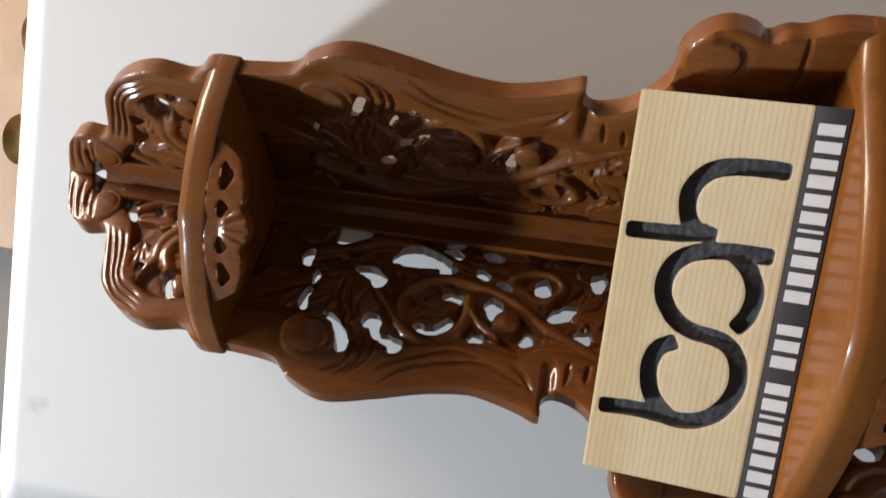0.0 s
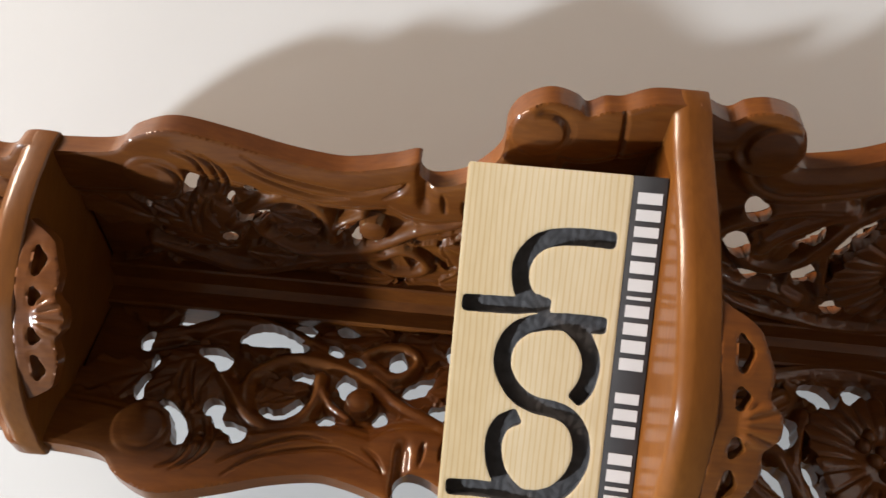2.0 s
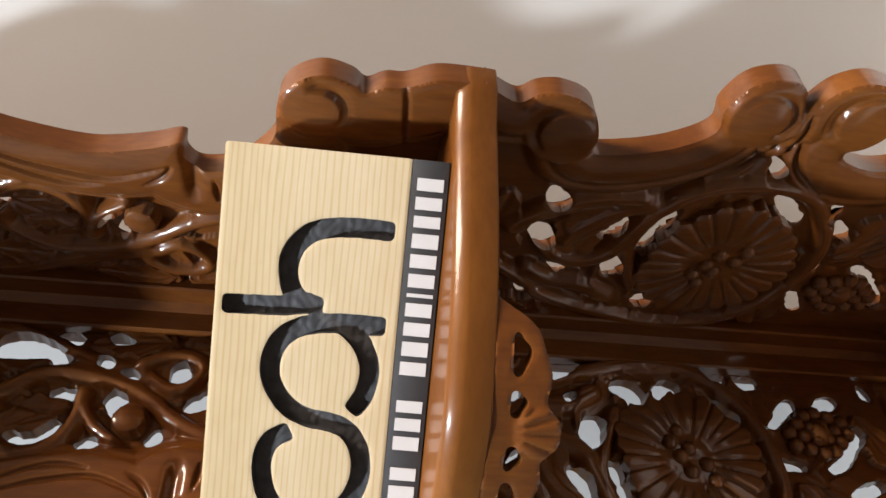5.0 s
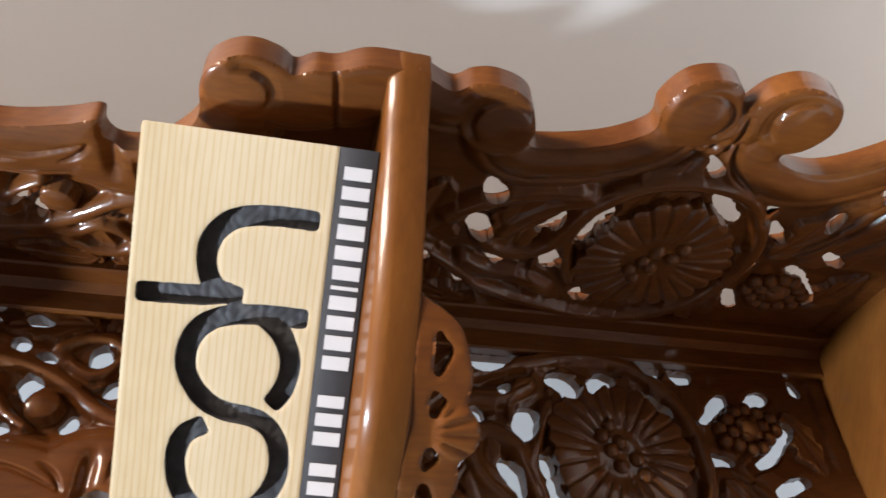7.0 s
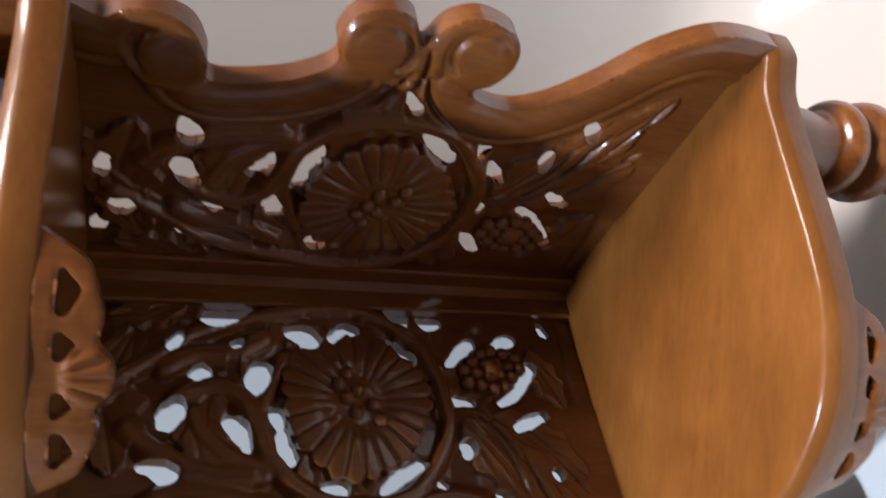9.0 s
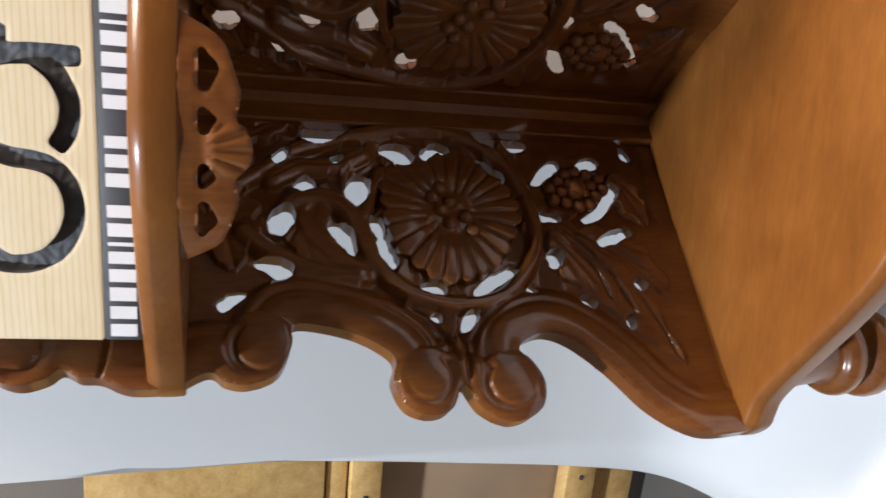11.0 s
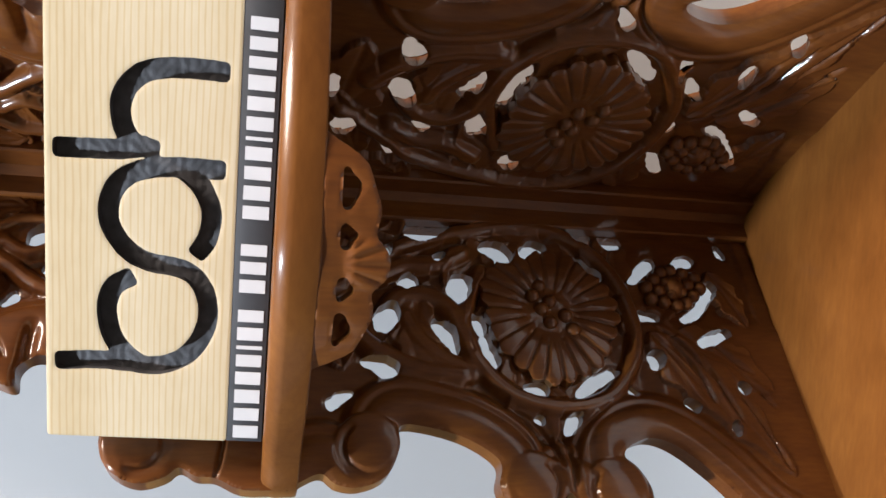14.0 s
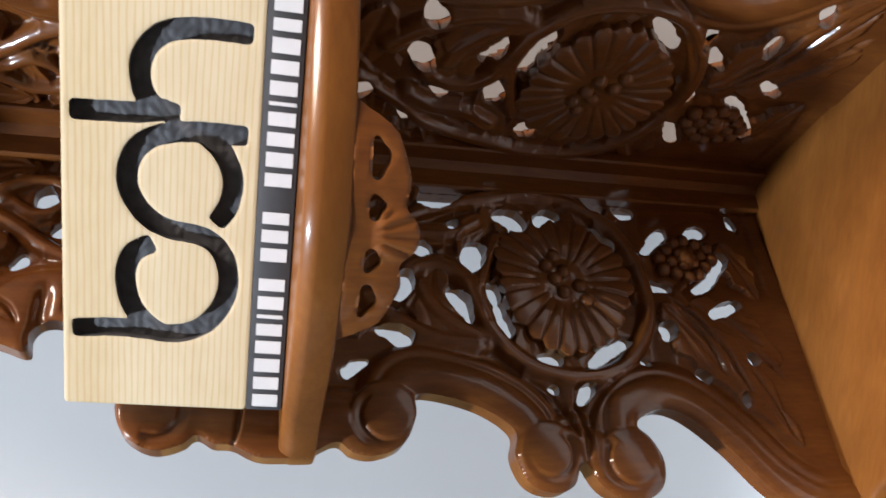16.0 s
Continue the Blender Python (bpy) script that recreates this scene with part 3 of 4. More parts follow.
RIGHT_TOP_CUTS = [(0.1055, 0.9386, 0.0996, 0.9425, 0.0953, 0.9459, 0.0022, 0.0044, 0.0026), (0.0873, 0.9521, 0.0882, 0.954, 0.0858, 0.9507, 0.0042, 0.0056, 0.0034), (0.0744, 0.9744, 0.0742, 0.9776, 0.0777, 0.9792, 0.0026, 0.0034, 0.0019), (0.0451, 0.9921, 0.0407, 0.9957, 0.0354, 1.0007, 0.0019, 0.0023, 0.0021)]
MID_CUTS_FOOT = [(0.071, 0.657, 0.061, 0.637, 0.0042, 0.0009, 0.57), (0.086, 0.637, 0.079, 0.627, 0.004, 0.0029, 0.56), (0.04, 0.628, 0.033, 0.62, 0.0046, 0.0, 0.5)]
RAIL_CUTS = [[(0.172, 0.338), (0.184, 0.3365), (0.198, 0.336), (0.214, 0.338)], [(0.158, 0.379), (0.170, 0.357), (0.185, 0.347), (0.199, 0.343)], [(0.160, 0.303), (0.172, 0.320), (0.184, 0.329), (0.197, 0.332)]]
SPRAY_CUTS = [[(0.112, 0.247), (0.135, 0.231), (0.158, 0.224)], [(0.126, 0.224), (0.150, 0.213), (0.174, 0.205)], [(0.150, 0.203), (0.177, 0.190), (0.203, 0.181)],
              [(0.132, 0.197), (0.148, 0.184), (0.160, 0.175)], [(0.099, 0.252), (0.117, 0.235), (0.143, 0.217)], [(0.108, 0.214), (0.124, 0.200), (0.136, 0.186)]]
TWIG_CUTS = [[(0.143, 0.805), (0.136, 0.794), (0.121, 0.791), (0.106, 0.796)], [(0.144, 0.796), (0.134, 0.785), (0.120, 0.783), (0.104, 0.789)],
             [(0.142, 0.788), (0.130, 0.778), (0.118, 0.777), (0.104, 0.783)], [(0.144, 0.763), (0.130, 0.745), (0.122, 0.715), (0.121, 0.693), (0.133, 0.664)],
             [(0.136, 0.768), (0.124, 0.749), (0.114, 0.721), (0.116, 0.700)], [(0.118, 0.678), (0.124, 0.669), (0.133, 0.663)],
             [(0.126, 0.641), (0.111, 0.639)], [(0.122, 0.628), (0.110, 0.626)]]
CURL_CUTS = [[(0.065, 0.811), (0.083, 0.811), (0.103, 0.801)], [(0.065, 0.805), (0.082, 0.803), (0.101, 0.794)], [(0.072, 0.791), (0.086, 0.796), (0.100, 0.791)],
             [(0.050, 0.840), (0.043, 0.817), (0.044, 0.788)], [(0.058, 0.833), (0.049, 0.812), (0.049, 0.787)], [(0.077, 0.752), (0.081, 0.731), (0.078, 0.720)],
             [(0.089, 0.745), (0.083, 0.731), (0.080, 0.722)]]
RIGHT_LOW_RIM = [(u - 0.003 * math.exp(-(((z - 0.31) / 0.025) ** 2)), z + 0.006 * math.exp(-(((z - 0.308) / 0.025) ** 2))) for u, z in LOW_RIM]
SLAB = 0.0115


def panel_sdf(rim, low, high, holes):
    line = spline(rim, 7)
    line = np.vstack([[(0.0, line[0][1])], line, [(0.0, line[-1][1])]])
    line[:, 1] = np.clip(line[:, 1], low, high)

    def sdf(U, Z):
        d = outline_sdf(line, U, Z)
        for hole in holes:
            d = np.maximum(d, 0.0007 - hole_sdf(hole, U, Z, 0.0008))
        return d

    rim_line = spline(rim, 7)
    return sdf, lambda U, Z: line_distance(rim_line, U, Z)


def low_height(out):
    def height(U, Z, d):
        so = out(U, Z)
        H = -0.0064 + 0.35 * chisel(U, Z) + 0.0025 * soft_step(Z, 0.1665, 0.1625)
        H = carve_foliage(H, U, Z, 0.03, 0.15, 0.27, 0.49, 3)
        H = carve_vine(H, U, Z, [(0.080, 0.486), (0.062, 0.459), (0.046, 0.440), (0.036, 0.418), (0.028, 0.387), (0.021, 0.351), (0.026, 0.315), (0.041, 0.293), (0.060, 0.279),
                                 (0.085, 0.271), (0.112, 0.271), (0.134, 0.281), (0.154, 0.301), (0.161, 0.331), (0.156, 0.360), (0.143, 0.379), (0.126, 0.390)], 0.0066, 0.0034)
        H = carve_vine(H, U, Z, [(0.143, 0.379), (0.126, 0.390), (0.104, 0.394), (0.080, 0.388), (0.061, 0.379)], 0.0062, 0.0030)
        H = carve_vine(H, U, Z, [(0.130, 0.388), (0.108, 0.398), (0.091, 0.404), (0.081, 0.420), (0.084, 0.438), (0.096, 0.447)], 0.0085, 0.0028)
        H = carve_vine(H, U, Z, [(0.137, 0.394), (0.126, 0.414), (0.112, 0.428), (0.099, 0.434)], 0.0085, 0.0024)
        H = carve_vine(H, U, Z, [(0.140, 0.402), (0.136, 0.428), (0.122, 0.455), (0.108, 0.470)], 0.0080, 0.0026)
        H = carve_vine(H, U, Z, [(0.046, 0.392), (0.056, 0.412), (0.058, 0.434), (0.068, 0.452)], 0.0080, 0.0022)
        H = np.maximum(H, -0.0064 + 0.0040 * soft_step(Z, 0.275, 0.255) * soft_step(U, 0.085, 0.105))
        for u, z, tip_u, tip_z, wide, top in ((0.085, 0.425, 0.134, 0.433, 0.017, 0.0), (0.105, 0.435, 0.142, 0.409, 0.016, 0.0008), (0.040, 0.470, 0.096, 0.490, 0.016, -0.001), (0.020, 0.440, 0.033, 0.488, 0.012, -0.001),
                                              (0.104, 0.236, 0.150, 0.172, 0.020, -0.0008), (0.108, 0.246, 0.208, 0.178, 0.017, 0.0008), (0.106, 0.260, 0.176, 0.212, 0.016, 0.0020), (0.052, 0.196, 0.100, 0.176, 0.012, -0.0018)):
            H = carve_leaf_to(H, U, Z, u, z, tip_u, tip_z, wide, top, 1)
        band = soft_step(so, 0.036, 0.029)
        frame_height = 0.0025 - 0.0025 * soft_step(so, 0.024, 0.032)
        frame_height = carve_grooves(frame_height + 0 * so, so, (0.0235,), 0.0012, 0.0021)
        frame_height = frame_height + 0.0022 * np.sin(np.clip(so / 0.022, 0, 1) * np.pi)
        H = np.where(band > 0, H * (1 - band) + np.maximum(H, frame_height) * band, H)
        for a in RAIL_CUTS:
            H = carve_cut(H, U, Z, a, 0.0021, 0.0050)
        for a in SPRAY_CUTS:
            H = carve_cut(H, U, Z, a, 0.0017, 0.0042)
        for u, z, r, turn, sense in ((0.186, 0.462, 0.0215, 150, -1), (0.210, 0.363, 0.0205, 150, 1), (0.2155, 0.311, 0.0215, 150, -1)):
            H = carve_volute(H, U, Z, u, z, r, 0.006, turn, sense)
        return rounded(H, d, 0.0032)

    return height


def mid_height(out):
    def height(U, Z, d):
        so = out(U, Z)
        H = -0.0064 + 0.5 * chisel(U, Z)
        H = carve_foliage(H, U, Z, 0.03, 0.12, 0.54, 0.87, 8)
        for tip_u, tip_z, wide in ((0.062, 0.834, 0.012), (0.076, 0.836, 0.013), (0.092, 0.837, 0.012), (0.100, 0.818, 0.013), (0.105, 0.800, 0.012), (0.092, 0.786, 0.011)):
            H = carve_leaf_to(H, U, Z, 0.056, 0.784, tip_u, tip_z, wide, -0.0006 + 0.02 * (tip_u - 0.06), 2)
        for u, z, tip_u, tip_z, wide, top in ((0.028, 0.672, 0.033, 0.722, 0.010, -0.001), (0.046, 0.778, 0.044, 0.742, 0.011, -0.0015), (0.092, 0.755, 0.073, 0.722, 0.014, -0.0008),
                                              (0.028, 0.640, 0.036, 0.600, 0.012, -0.001), (0.070, 0.640, 0.052, 0.604, 0.013, -0.001), (0.028, 0.560, 0.080, 0.545, 0.016, -0.001)):
            H = carve_leaf_to(H, U, Z, u, z, tip_u, tip_z, wide, top, 2)
        H = carve_vine(H, U, Z, [(0.048, 0.842), (0.040, 0.822), (0.030, 0.801), (0.025, 0.787), (0.027, 0.766), (0.040, 0.732), (0.048, 0.710), (0.054, 0.684)], 0.0072, 0.0012)
        H = carve_vine(H, U, Z, [(0.046, 0.686), (0.038, 0.672), (0.039, 0.656), (0.048, 0.649), (0.058, 0.655), (0.062, 0.667), (0.056, 0.678)], 0.0052, 0.0018, 0)
        H = carve_vine(H, U, Z, [(0.112, 0.600), (0.104, 0.618), (0.095, 0.633), (0.083, 0.658), (0.066, 0.682), (0.057, 0.706), (0.053, 0.733), (0.059, 0.749), (0.072, 0.763), (0.089, 0.762),
                                 (0.102, 0.755), (0.107, 0.739), (0.099, 0.722), (0.083, 0.715), (0.068, 0.715)], 0.0060, 0.0022, 0)
        H = carve_vine(H, U, Z, [(0.074, 0.782), (0.086, 0.772), (0.098, 0.761), (0.109, 0.744)], 0.0052, 0.0026, 0)
        H = carve_vine(H, U, Z, [(0.078, 0.712), (0.088, 0.705), (0.097, 0.692)], 0.0044, 0.0028, 0)
        H = carve_bud(H, U, Z, 0.083, 0.686, 0.0098, 0.0030)
        band = soft_step(so, 0.043, 0.036)
        frame_height = 0.0032 + 0.0009 * np.sin(np.clip(so / 0.032, 0, 1) * np.pi) - 0.004 * soft_step(so, 0.03, 0.04)
        frame_height = carve_grooves(frame_height, so, (0.033,), 0.0012, 0.0019)
        H = np.where(band > 0, H * (1 - band) + np.maximum(H, frame_height) * band, H)
        for cut in TWIG_CUTS + CURL_CUTS:
            H = carve_cut(H, U, Z, cut)
        H = carve_cut(H, U, Z, [(0.206, 0.547), (0.195, 0.5445), (0.180, 0.543), (0.160, 0.541)], 0.0012, 0.0030)
        tip = np.exp(-(((Z - 0.652) / 0.004) ** 2)) * soft_step(U, 0.105, 0.12)
        H = H - 0.004 * tip
        H = carve_volute(H, U, Z, 0.117, 0.822, 0.021, 0.006, 200, 1)
        H = carve_volute(H, U, Z, 0.184, 0.588, 0.019, 0.006, 30, -1)
        return rounded(H, d, 0.0032)

    return height


def top_height(out):
    def height(U, Z, d):
        so = out(U, Z)
        H = -0.004 + chisel(U, Z)
        for u, z, tip_u, tip_z, wide, top in ((0.060, 0.918, 0.072, 0.978, 0.014, 0.001), (0.040, 0.915, 0.062, 0.965, 0.012, 0.000), (0.024, 0.925, 0.040, 0.992, 0.012, 0.001), (0.060, 0.975, 0.096, 0.966, 0.010, 0.002)):
            H = carve_leaf_to(H, U, Z, u, z, tip_u, tip_z, wide, top, 1)
        H = carve_vine(H, U, Z, [(0.012, 0.925), (0.030, 0.940), (0.054, 0.959), (0.076, 0.960), (0.090, 0.972)], 0.0068, 0.0030, 0)
        H = carve_vine(H, U, Z, [(0.030, 0.905), (0.046, 0.926), (0.052, 0.945), (0.066, 0.952), (0.082, 0.945)], 0.0062, 0.0038, 0)
        H = carve_vine(H, U, Z, [(0.014, 0.960), (0.026, 0.985), (0.040, 1.002), (0.058, 1.000)], 0.0070, 0.0026, 0)
        band = soft_step(so, 0.024, 0.019)
        frame_height = 0.003 + 0.0009 * np.sin(np.clip(so / 0.02, 0, 1) * np.pi)
        scored = soft_step(U, 0.050, 0.066) * soft_step(Z, 0.950, 0.968)
        frame_height = frame_height + scored * carve_grooves(0 * so, so + 0.0008 * np.sin(Z * 240), (0.0055, 0.0098, 0.0142), 0.0019, 0.0010)
        H = np.where(band > 0, H * (1 - band) + np.maximum(H, frame_height) * band, H)
        H = carve_bud(H, U, Z, 0.094, 0.930, 0.0105, 0.0045)
        H = carve_volute(H, U, Z, 0.032, 1.022, 0.017, 0.006, -60, 1)
        for k in range(4):
            H = carve_cut(H, U, Z, [(0.010, 1.030 + 0.009 * k), (0.026, 1.031 + 0.007 * k), (0.046, 1.024 + 0.006 * k)], 0.0012, 0.0018)
        return rounded(H, d, 0.003)

    return height


shelf = thing("corner_shelf", "dark brown polished wood corner shelf with pierced carved side panels", "corner shelf")

TIERS = (("lower_panel", LOW_RIM, low_height, (-0.002, 0.133), (0.262, 0.511), 0.135, 0.508, LOW_CUTS + LOW_CUTS_B + LOW_CUTS_C + LOW_CUTS_D,
          RIGHT_LOW_CUTS + RIGHT_LOW_CUTS_B + RIGHT_LOW_CUTS_C),
         ("middle_panel", MID_RIM, mid_height, (-0.002, 0.500), (0.22, 0.891), 0.502, 0.888, MID_CUTS + MID_CUTS_B + MID_CUTS_C + MID_CUTS_FOOT, RIGHT_MID_CUTS),
         ("crest_panel", TOP_RIM, top_height, (-0.002, 0.880), (0.146, 1.07), 0.882, 1.068, TOP_CUTS, RIGHT_TOP_CUTS))
for name, rim, height, lo, hi, low, high, left_holes, right_holes in TIERS:
    for put, flip, holes in ((put_left, False, left_holes), (put_right, True, right_holes)):
        line = RIGHT_LOW_RIM if put is put_right and rim is LOW_RIM else rim
        sdf, out = panel_sdf(line, low, high, holes)
        whole = panel_sdf(line, low - 0.02, high + 0.02, holes)[0]
        verts, faces, slots = sheet_mesh(lo, hi, 0.00098, sdf, lambda U, Z, d: height(out)(U, Z, whole(U, Z)), SLAB, put, flip,
                                         lambda u, z: (0.0 if put is put_left or name == "crest_panel" else 0.0056) * soft_step(out(u, z), 0.004, 0.008))
        link_mesh(name, verts, faces, [polished_upright, polished_upright], shelf, "pierced panel carved with vines and scrolls" if name == "lower_panel" else "", 75, slots)


# carved flower and grapes on the lower panels
PETALS = 24


def flower_sdf(U, Z, holes):
    r, th = np.hypot(U - 0.093, (Z - 0.333) * 1.04), np.arctan2(Z - 0.333, U - 0.093)
    d = r - 0.0476 - 0.0052 * np.abs(np.sin(th * PETALS / 2 + 0.4 * np.sin(th * 3))) ** 0.7 - 0.0022 * np.sin(th * 3 + 1) - 0.0012 * np.sin(th * 7)
    for hole in holes:
        d = np.maximum(d, 0.0007 - hole_sdf(hole, U, Z, 0.0008))
    return d


def flower_height(U, Z, d):
    u, z = U - 0.093, Z - 0.333
    r, th = np.hypot(u, z) / 0.052, np.arctan2(z, u)
    cut = np.abs(np.sin(th * PETALS / 2 + 0.4 * np.sin(th * 3)))
    reach = soft_step(r, 0.28 + 0.1 * np.sin(th * 5), 0.5)
    h = 0.0005 + 0.0040 * np.sin(np.clip(r, 0, 1.1) * np.pi * 0.62 + 0.25) - 0.0026 * np.clip(1 - cut / 0.42, 0, 1) ** 1.3 * reach
    h = h + 0.0007 * np.sin(th * 5 + 1) * r - 0.0012 * np.exp(-(((r - 0.34) / 0.12) ** 2))
    return rounded(h, d, 0.003)


def ball_bits(places, r):
    bm = bmesh.new()
    for p in places:
        bmesh.ops.create_icosphere(bm, subdivisions=2, radius=r, matrix=Matrix.Translation(p))
    return bm


for put, flip, holes in ((put_left, False, LOW_CUTS + LOW_CUTS_B + LOW_CUTS_C + LOW_CUTS_D), (put_right, True, RIGHT_LOW_CUTS + RIGHT_LOW_CUTS_B + RIGHT_LOW_CUTS_C)):
    verts, faces, slots = sheet_mesh((0.034, 0.274), (0.152, 0.392), 0.0011, lambda U, Z: flower_sdf(U, Z, holes), flower_height, 0.006, put, flip)
    flower = link_mesh("carved_flower", verts, faces, [polished_upright, polished_upright], shelf, "carved open flower with ribbed petals", 75, slots)
    seeds = np.array([(0.074, 0.339), (0.082, 0.345), (0.086, 0.333), (0.092, 0.340), (0.102, 0.335), (0.097, 0.323), (0.107, 0.319)])
    part("seed_head", ball_bits(put(seeds[:, 0], np.full(len(seeds), 0.0016), seeds[:, 1]), 0.0056), polished_upright, flower)
    stalk = np.array([(0.068, 0.2295)])
    cluster = part("grape_cluster", ball_bits(put(stalk[:, 0], np.array([-0.0075]), stalk[:, 1]), 0.012), polished_upright, shelf, "carved bunch of round grapes")
    berry = None
    for a, n in enumerate((2, 3, 4, 4, 3, 2)):
        for b in range(n):
            spot = np.array([(0.068 + (b - (n - 1) / 2) * 0.0092 + 0.002 * (a - 2.5), 0.2295 + (a - 2.5) * 0.0085 - (b - (n - 1) / 2) * 0.002)])
            place = put(spot[:, 0], np.array([-0.0030]), spot[:, 1])[0]
            if berry is None:
                berry = part("grape", ball_bits([(0, 0, 0)], 0.0057), polished_upright, cluster)
                berry.location = place
            else:
                ob = new("grape", berry.data)
                ob.parent, ob.location = cluster, place


# corner post with flat mouldings
def prism(plan, low, high):
    bm = bmesh.new()
    ring = [[bm.verts.new((x, y, z)) for x, y in plan] for z in (low, high)]
    n = len(plan)
    for i in range(n):
        bm.faces.new((ring[0][i], ring[0][(i + 1) % n], ring[1][(i + 1) % n], ring[1][i]))
    bm.faces.new(ring[1])
    bm.faces.new(ring[0][::-1])
    bmesh.ops.recalc_face_normals(bm, faces=bm.faces)
    return bm


POST = [(-0.018, 0.018), (-0.018, -0.0225), (0.0016, -0.0225), (0.0030, -0.0212), (0.0036, -0.0085), (0.0050, -0.0072)]
POST = POST + [(-y, -x) for x, y in POST[:0:-1]]
for low, high in ((0.13, 0.505), (0.52, 0.885), (0.9, 1.03)):
    part("corner_post", prism(POST, low, high), polished_upright, shelf)


# shelf boards
def plan(half):
    """A board's front edge, the same to both sides of its middle."""
    return spline(half + [(-y, -x) for x, y in half[-2::-1]], 5)


LOW_PLAN = plan([(0.2570, 0.010), (0.2568, 0.001), (0.2550, -0.007), (0.2500, -0.014), (0.243, -0.025), (0.236, -0.050), (0.2275, -0.085), (0.220, -0.114), (0.208, -0.147), (0.183, -0.183)])
MID_PLAN = plan([(0.2104, 0.010), (0.2102, 0.002), (0.2090, -0.005), (0.2060, -0.012), (0.202, -0.022), (0.196, -0.045), (0.188, -0.075), (0.177, -0.103), (0.164, -0.128), (0.149, -0.149)])
TOP_PLAN = plan([(0.1374, 0.010), (0.1372, 0.002), (0.1365, -0.005), (0.1345, -0.012), (0.131, -0.027), (0.123, -0.048), (0.112, -0.067), (0.103, -0.080), (0.0935, -0.0935)])


def board(line, top, thick):
    normal = np.gradient(line, axis=0)
    normal = np.stack([-normal[:, 1], normal[:, 0]], 1)
    normal /= np.linalg.norm(normal, axis=1)[:, None]
    normal *= np.sign((normal * np.array([1, -1])).sum(1))[:, None]
    profile = [(0.0080, 0.0), (0.0056, 0.0), (0.0042, 0.0004), (0.0030, 0.0012), (0.0012, 0.0042), (0.0004, 0.0058), (0.0, 0.0076), (0.0, 0.0120), (0.0, 0.0170), (0.0003, 0.0192), (0.0012, 0.02)]
    bm = bmesh.new()
    rings = []
    for inset, down in profile:
        ring = line - normal * inset
        rings.append([bm.verts.new((x, y, top - down * thick / 0.02)) for x, y in ring] + [bm.verts.new((-0.016, 0.016, top - down * thick / 0.02))])
    n = len(rings[0])
    for a, b in zip(rings[:-1], rings[1:]):
        for i in range(n):
            bm.faces.new((a[i], a[(i + 1) % n], b[(i + 1) % n], b[i]))
    bm.faces.new(rings[0])
    bm.faces.new(rings[-1][::-1])
    bmesh.ops.recalc_face_normals(bm, faces=bm.faces)
    return bm


for line, top, name in ((LOW_PLAN, 0.152, "bottom_board"), (MID_PLAN, 0.522, "middle_board"), (TOP_PLAN, 0.902, "top_board")):
    part(name, board(line, top, 0.02), polished_flat, shelf, "smooth polished shelf board with moulded edge", 30)


# pierced aprons that hang under the boards
def apron_sdf(U, Z):
    w = np.abs(U)
    low = -0.0300 + 0.016 * soft_step(w, 0.043, 0.060) + 0.0045 * soft_step(w, 0.006, 0.014) + 0.004 * (w / 0.056) ** 2 + 0.006 * soft_step(w, 0.034, 0.05) - 0.0012 * np.cos(w * 260)
    d = np.maximum(w - 0.056, np.maximum(low - Z, Z - 0.0002))
    for a, b, c, e, r in ((0.0090, -0.0110, 0.0150, -0.0100, 0.0064), (0.0270, -0.0105, 0.0385, -0.0090, 0.0076)):
        hole = np.maximum(lens_sdf(a, b, c, e, r, w, Z), Z + 0.0085)
        d = np.maximum(d, -hole)
    return d


def apron_height(U, Z, d):
    w = np.abs(U)
    th = np.arctan2(U, Z + 0.006)
    shell = soft_step(w, 0.013, 0.008) * soft_step(Z, -0.010, -0.016)
    h = shell * (0.0022 - 0.0016 * np.abs(np.cos(th * 9)) ** 6) + 0.5 * chisel(U, Z)
    return rounded(h, d, 0.0016)


for top, dd in ((0.133, 0.2574), (0.503, 0.2093), (0.883, 0.1308)):
    def put_apron(u, d, z, dd=dd, top=top):
        w = u - 0.004
        out = dd + d - 4.8 * w * w
        return np.stack([(w + out) * S2, (w - out) * S2, z + top], 1)
    verts, faces, slots = sheet_mesh((-0.06, -0.042), (0.06, 0.0), 0.0011, apron_sdf, apron_height, 0.008, put_apron, True)
    link_mesh("apron", verts, faces, [polished_upright, polished_upright], shelf, "pierced apron with a small carved shell", 75, slots)


# turned feet
def turned(profile, at, steps=28):
    bm = bmesh.new()
    rings = [[bm.verts.new((at[0] + r * math.cos(a), at[1] + r * math.sin(a), z)) for a in np.arange(steps) * 2 * math.pi / steps] for r, z in profile]
    for a, b in zip(rings[:-1], rings[1:]):
        for i in range(steps):
            bm.faces.new((a[i], a[(i + 1) % steps], b[(i + 1) % steps], b[i]))
    bm.faces.new(rings[0][::-1])
    bm.faces.new(rings[-1])
    bmesh.ops.recalc_face_normals(bm, faces=bm.faces)
    return bm


FOOT = spline([(0.014, 0.0), (0.02, 0.003), (0.024, 0.016), (0.021, 0.028), (0.016, 0.034), (0.019, 0.038), (0.021, 0.041), (0.017, 0.045), (0.022, 0.049),
               (0.029, 0.055), (0.031, 0.063), (0.029, 0.070), (0.022, 0.076), (0.0225, 0.079), (0.028, 0.083), (0.029, 0.089), (0.026, 0.094),
               (0.021, 0.097), (0.020, 0.104), (0.021, 0.115), (0.023, 0.133)], 4)
for at in ((0.214, -0.030), (0.030, -0.214), (0.03, -0.03)):
    part("turned_foot", turned(FOOT, at), polished_upright, shelf, "turned foot with rings")


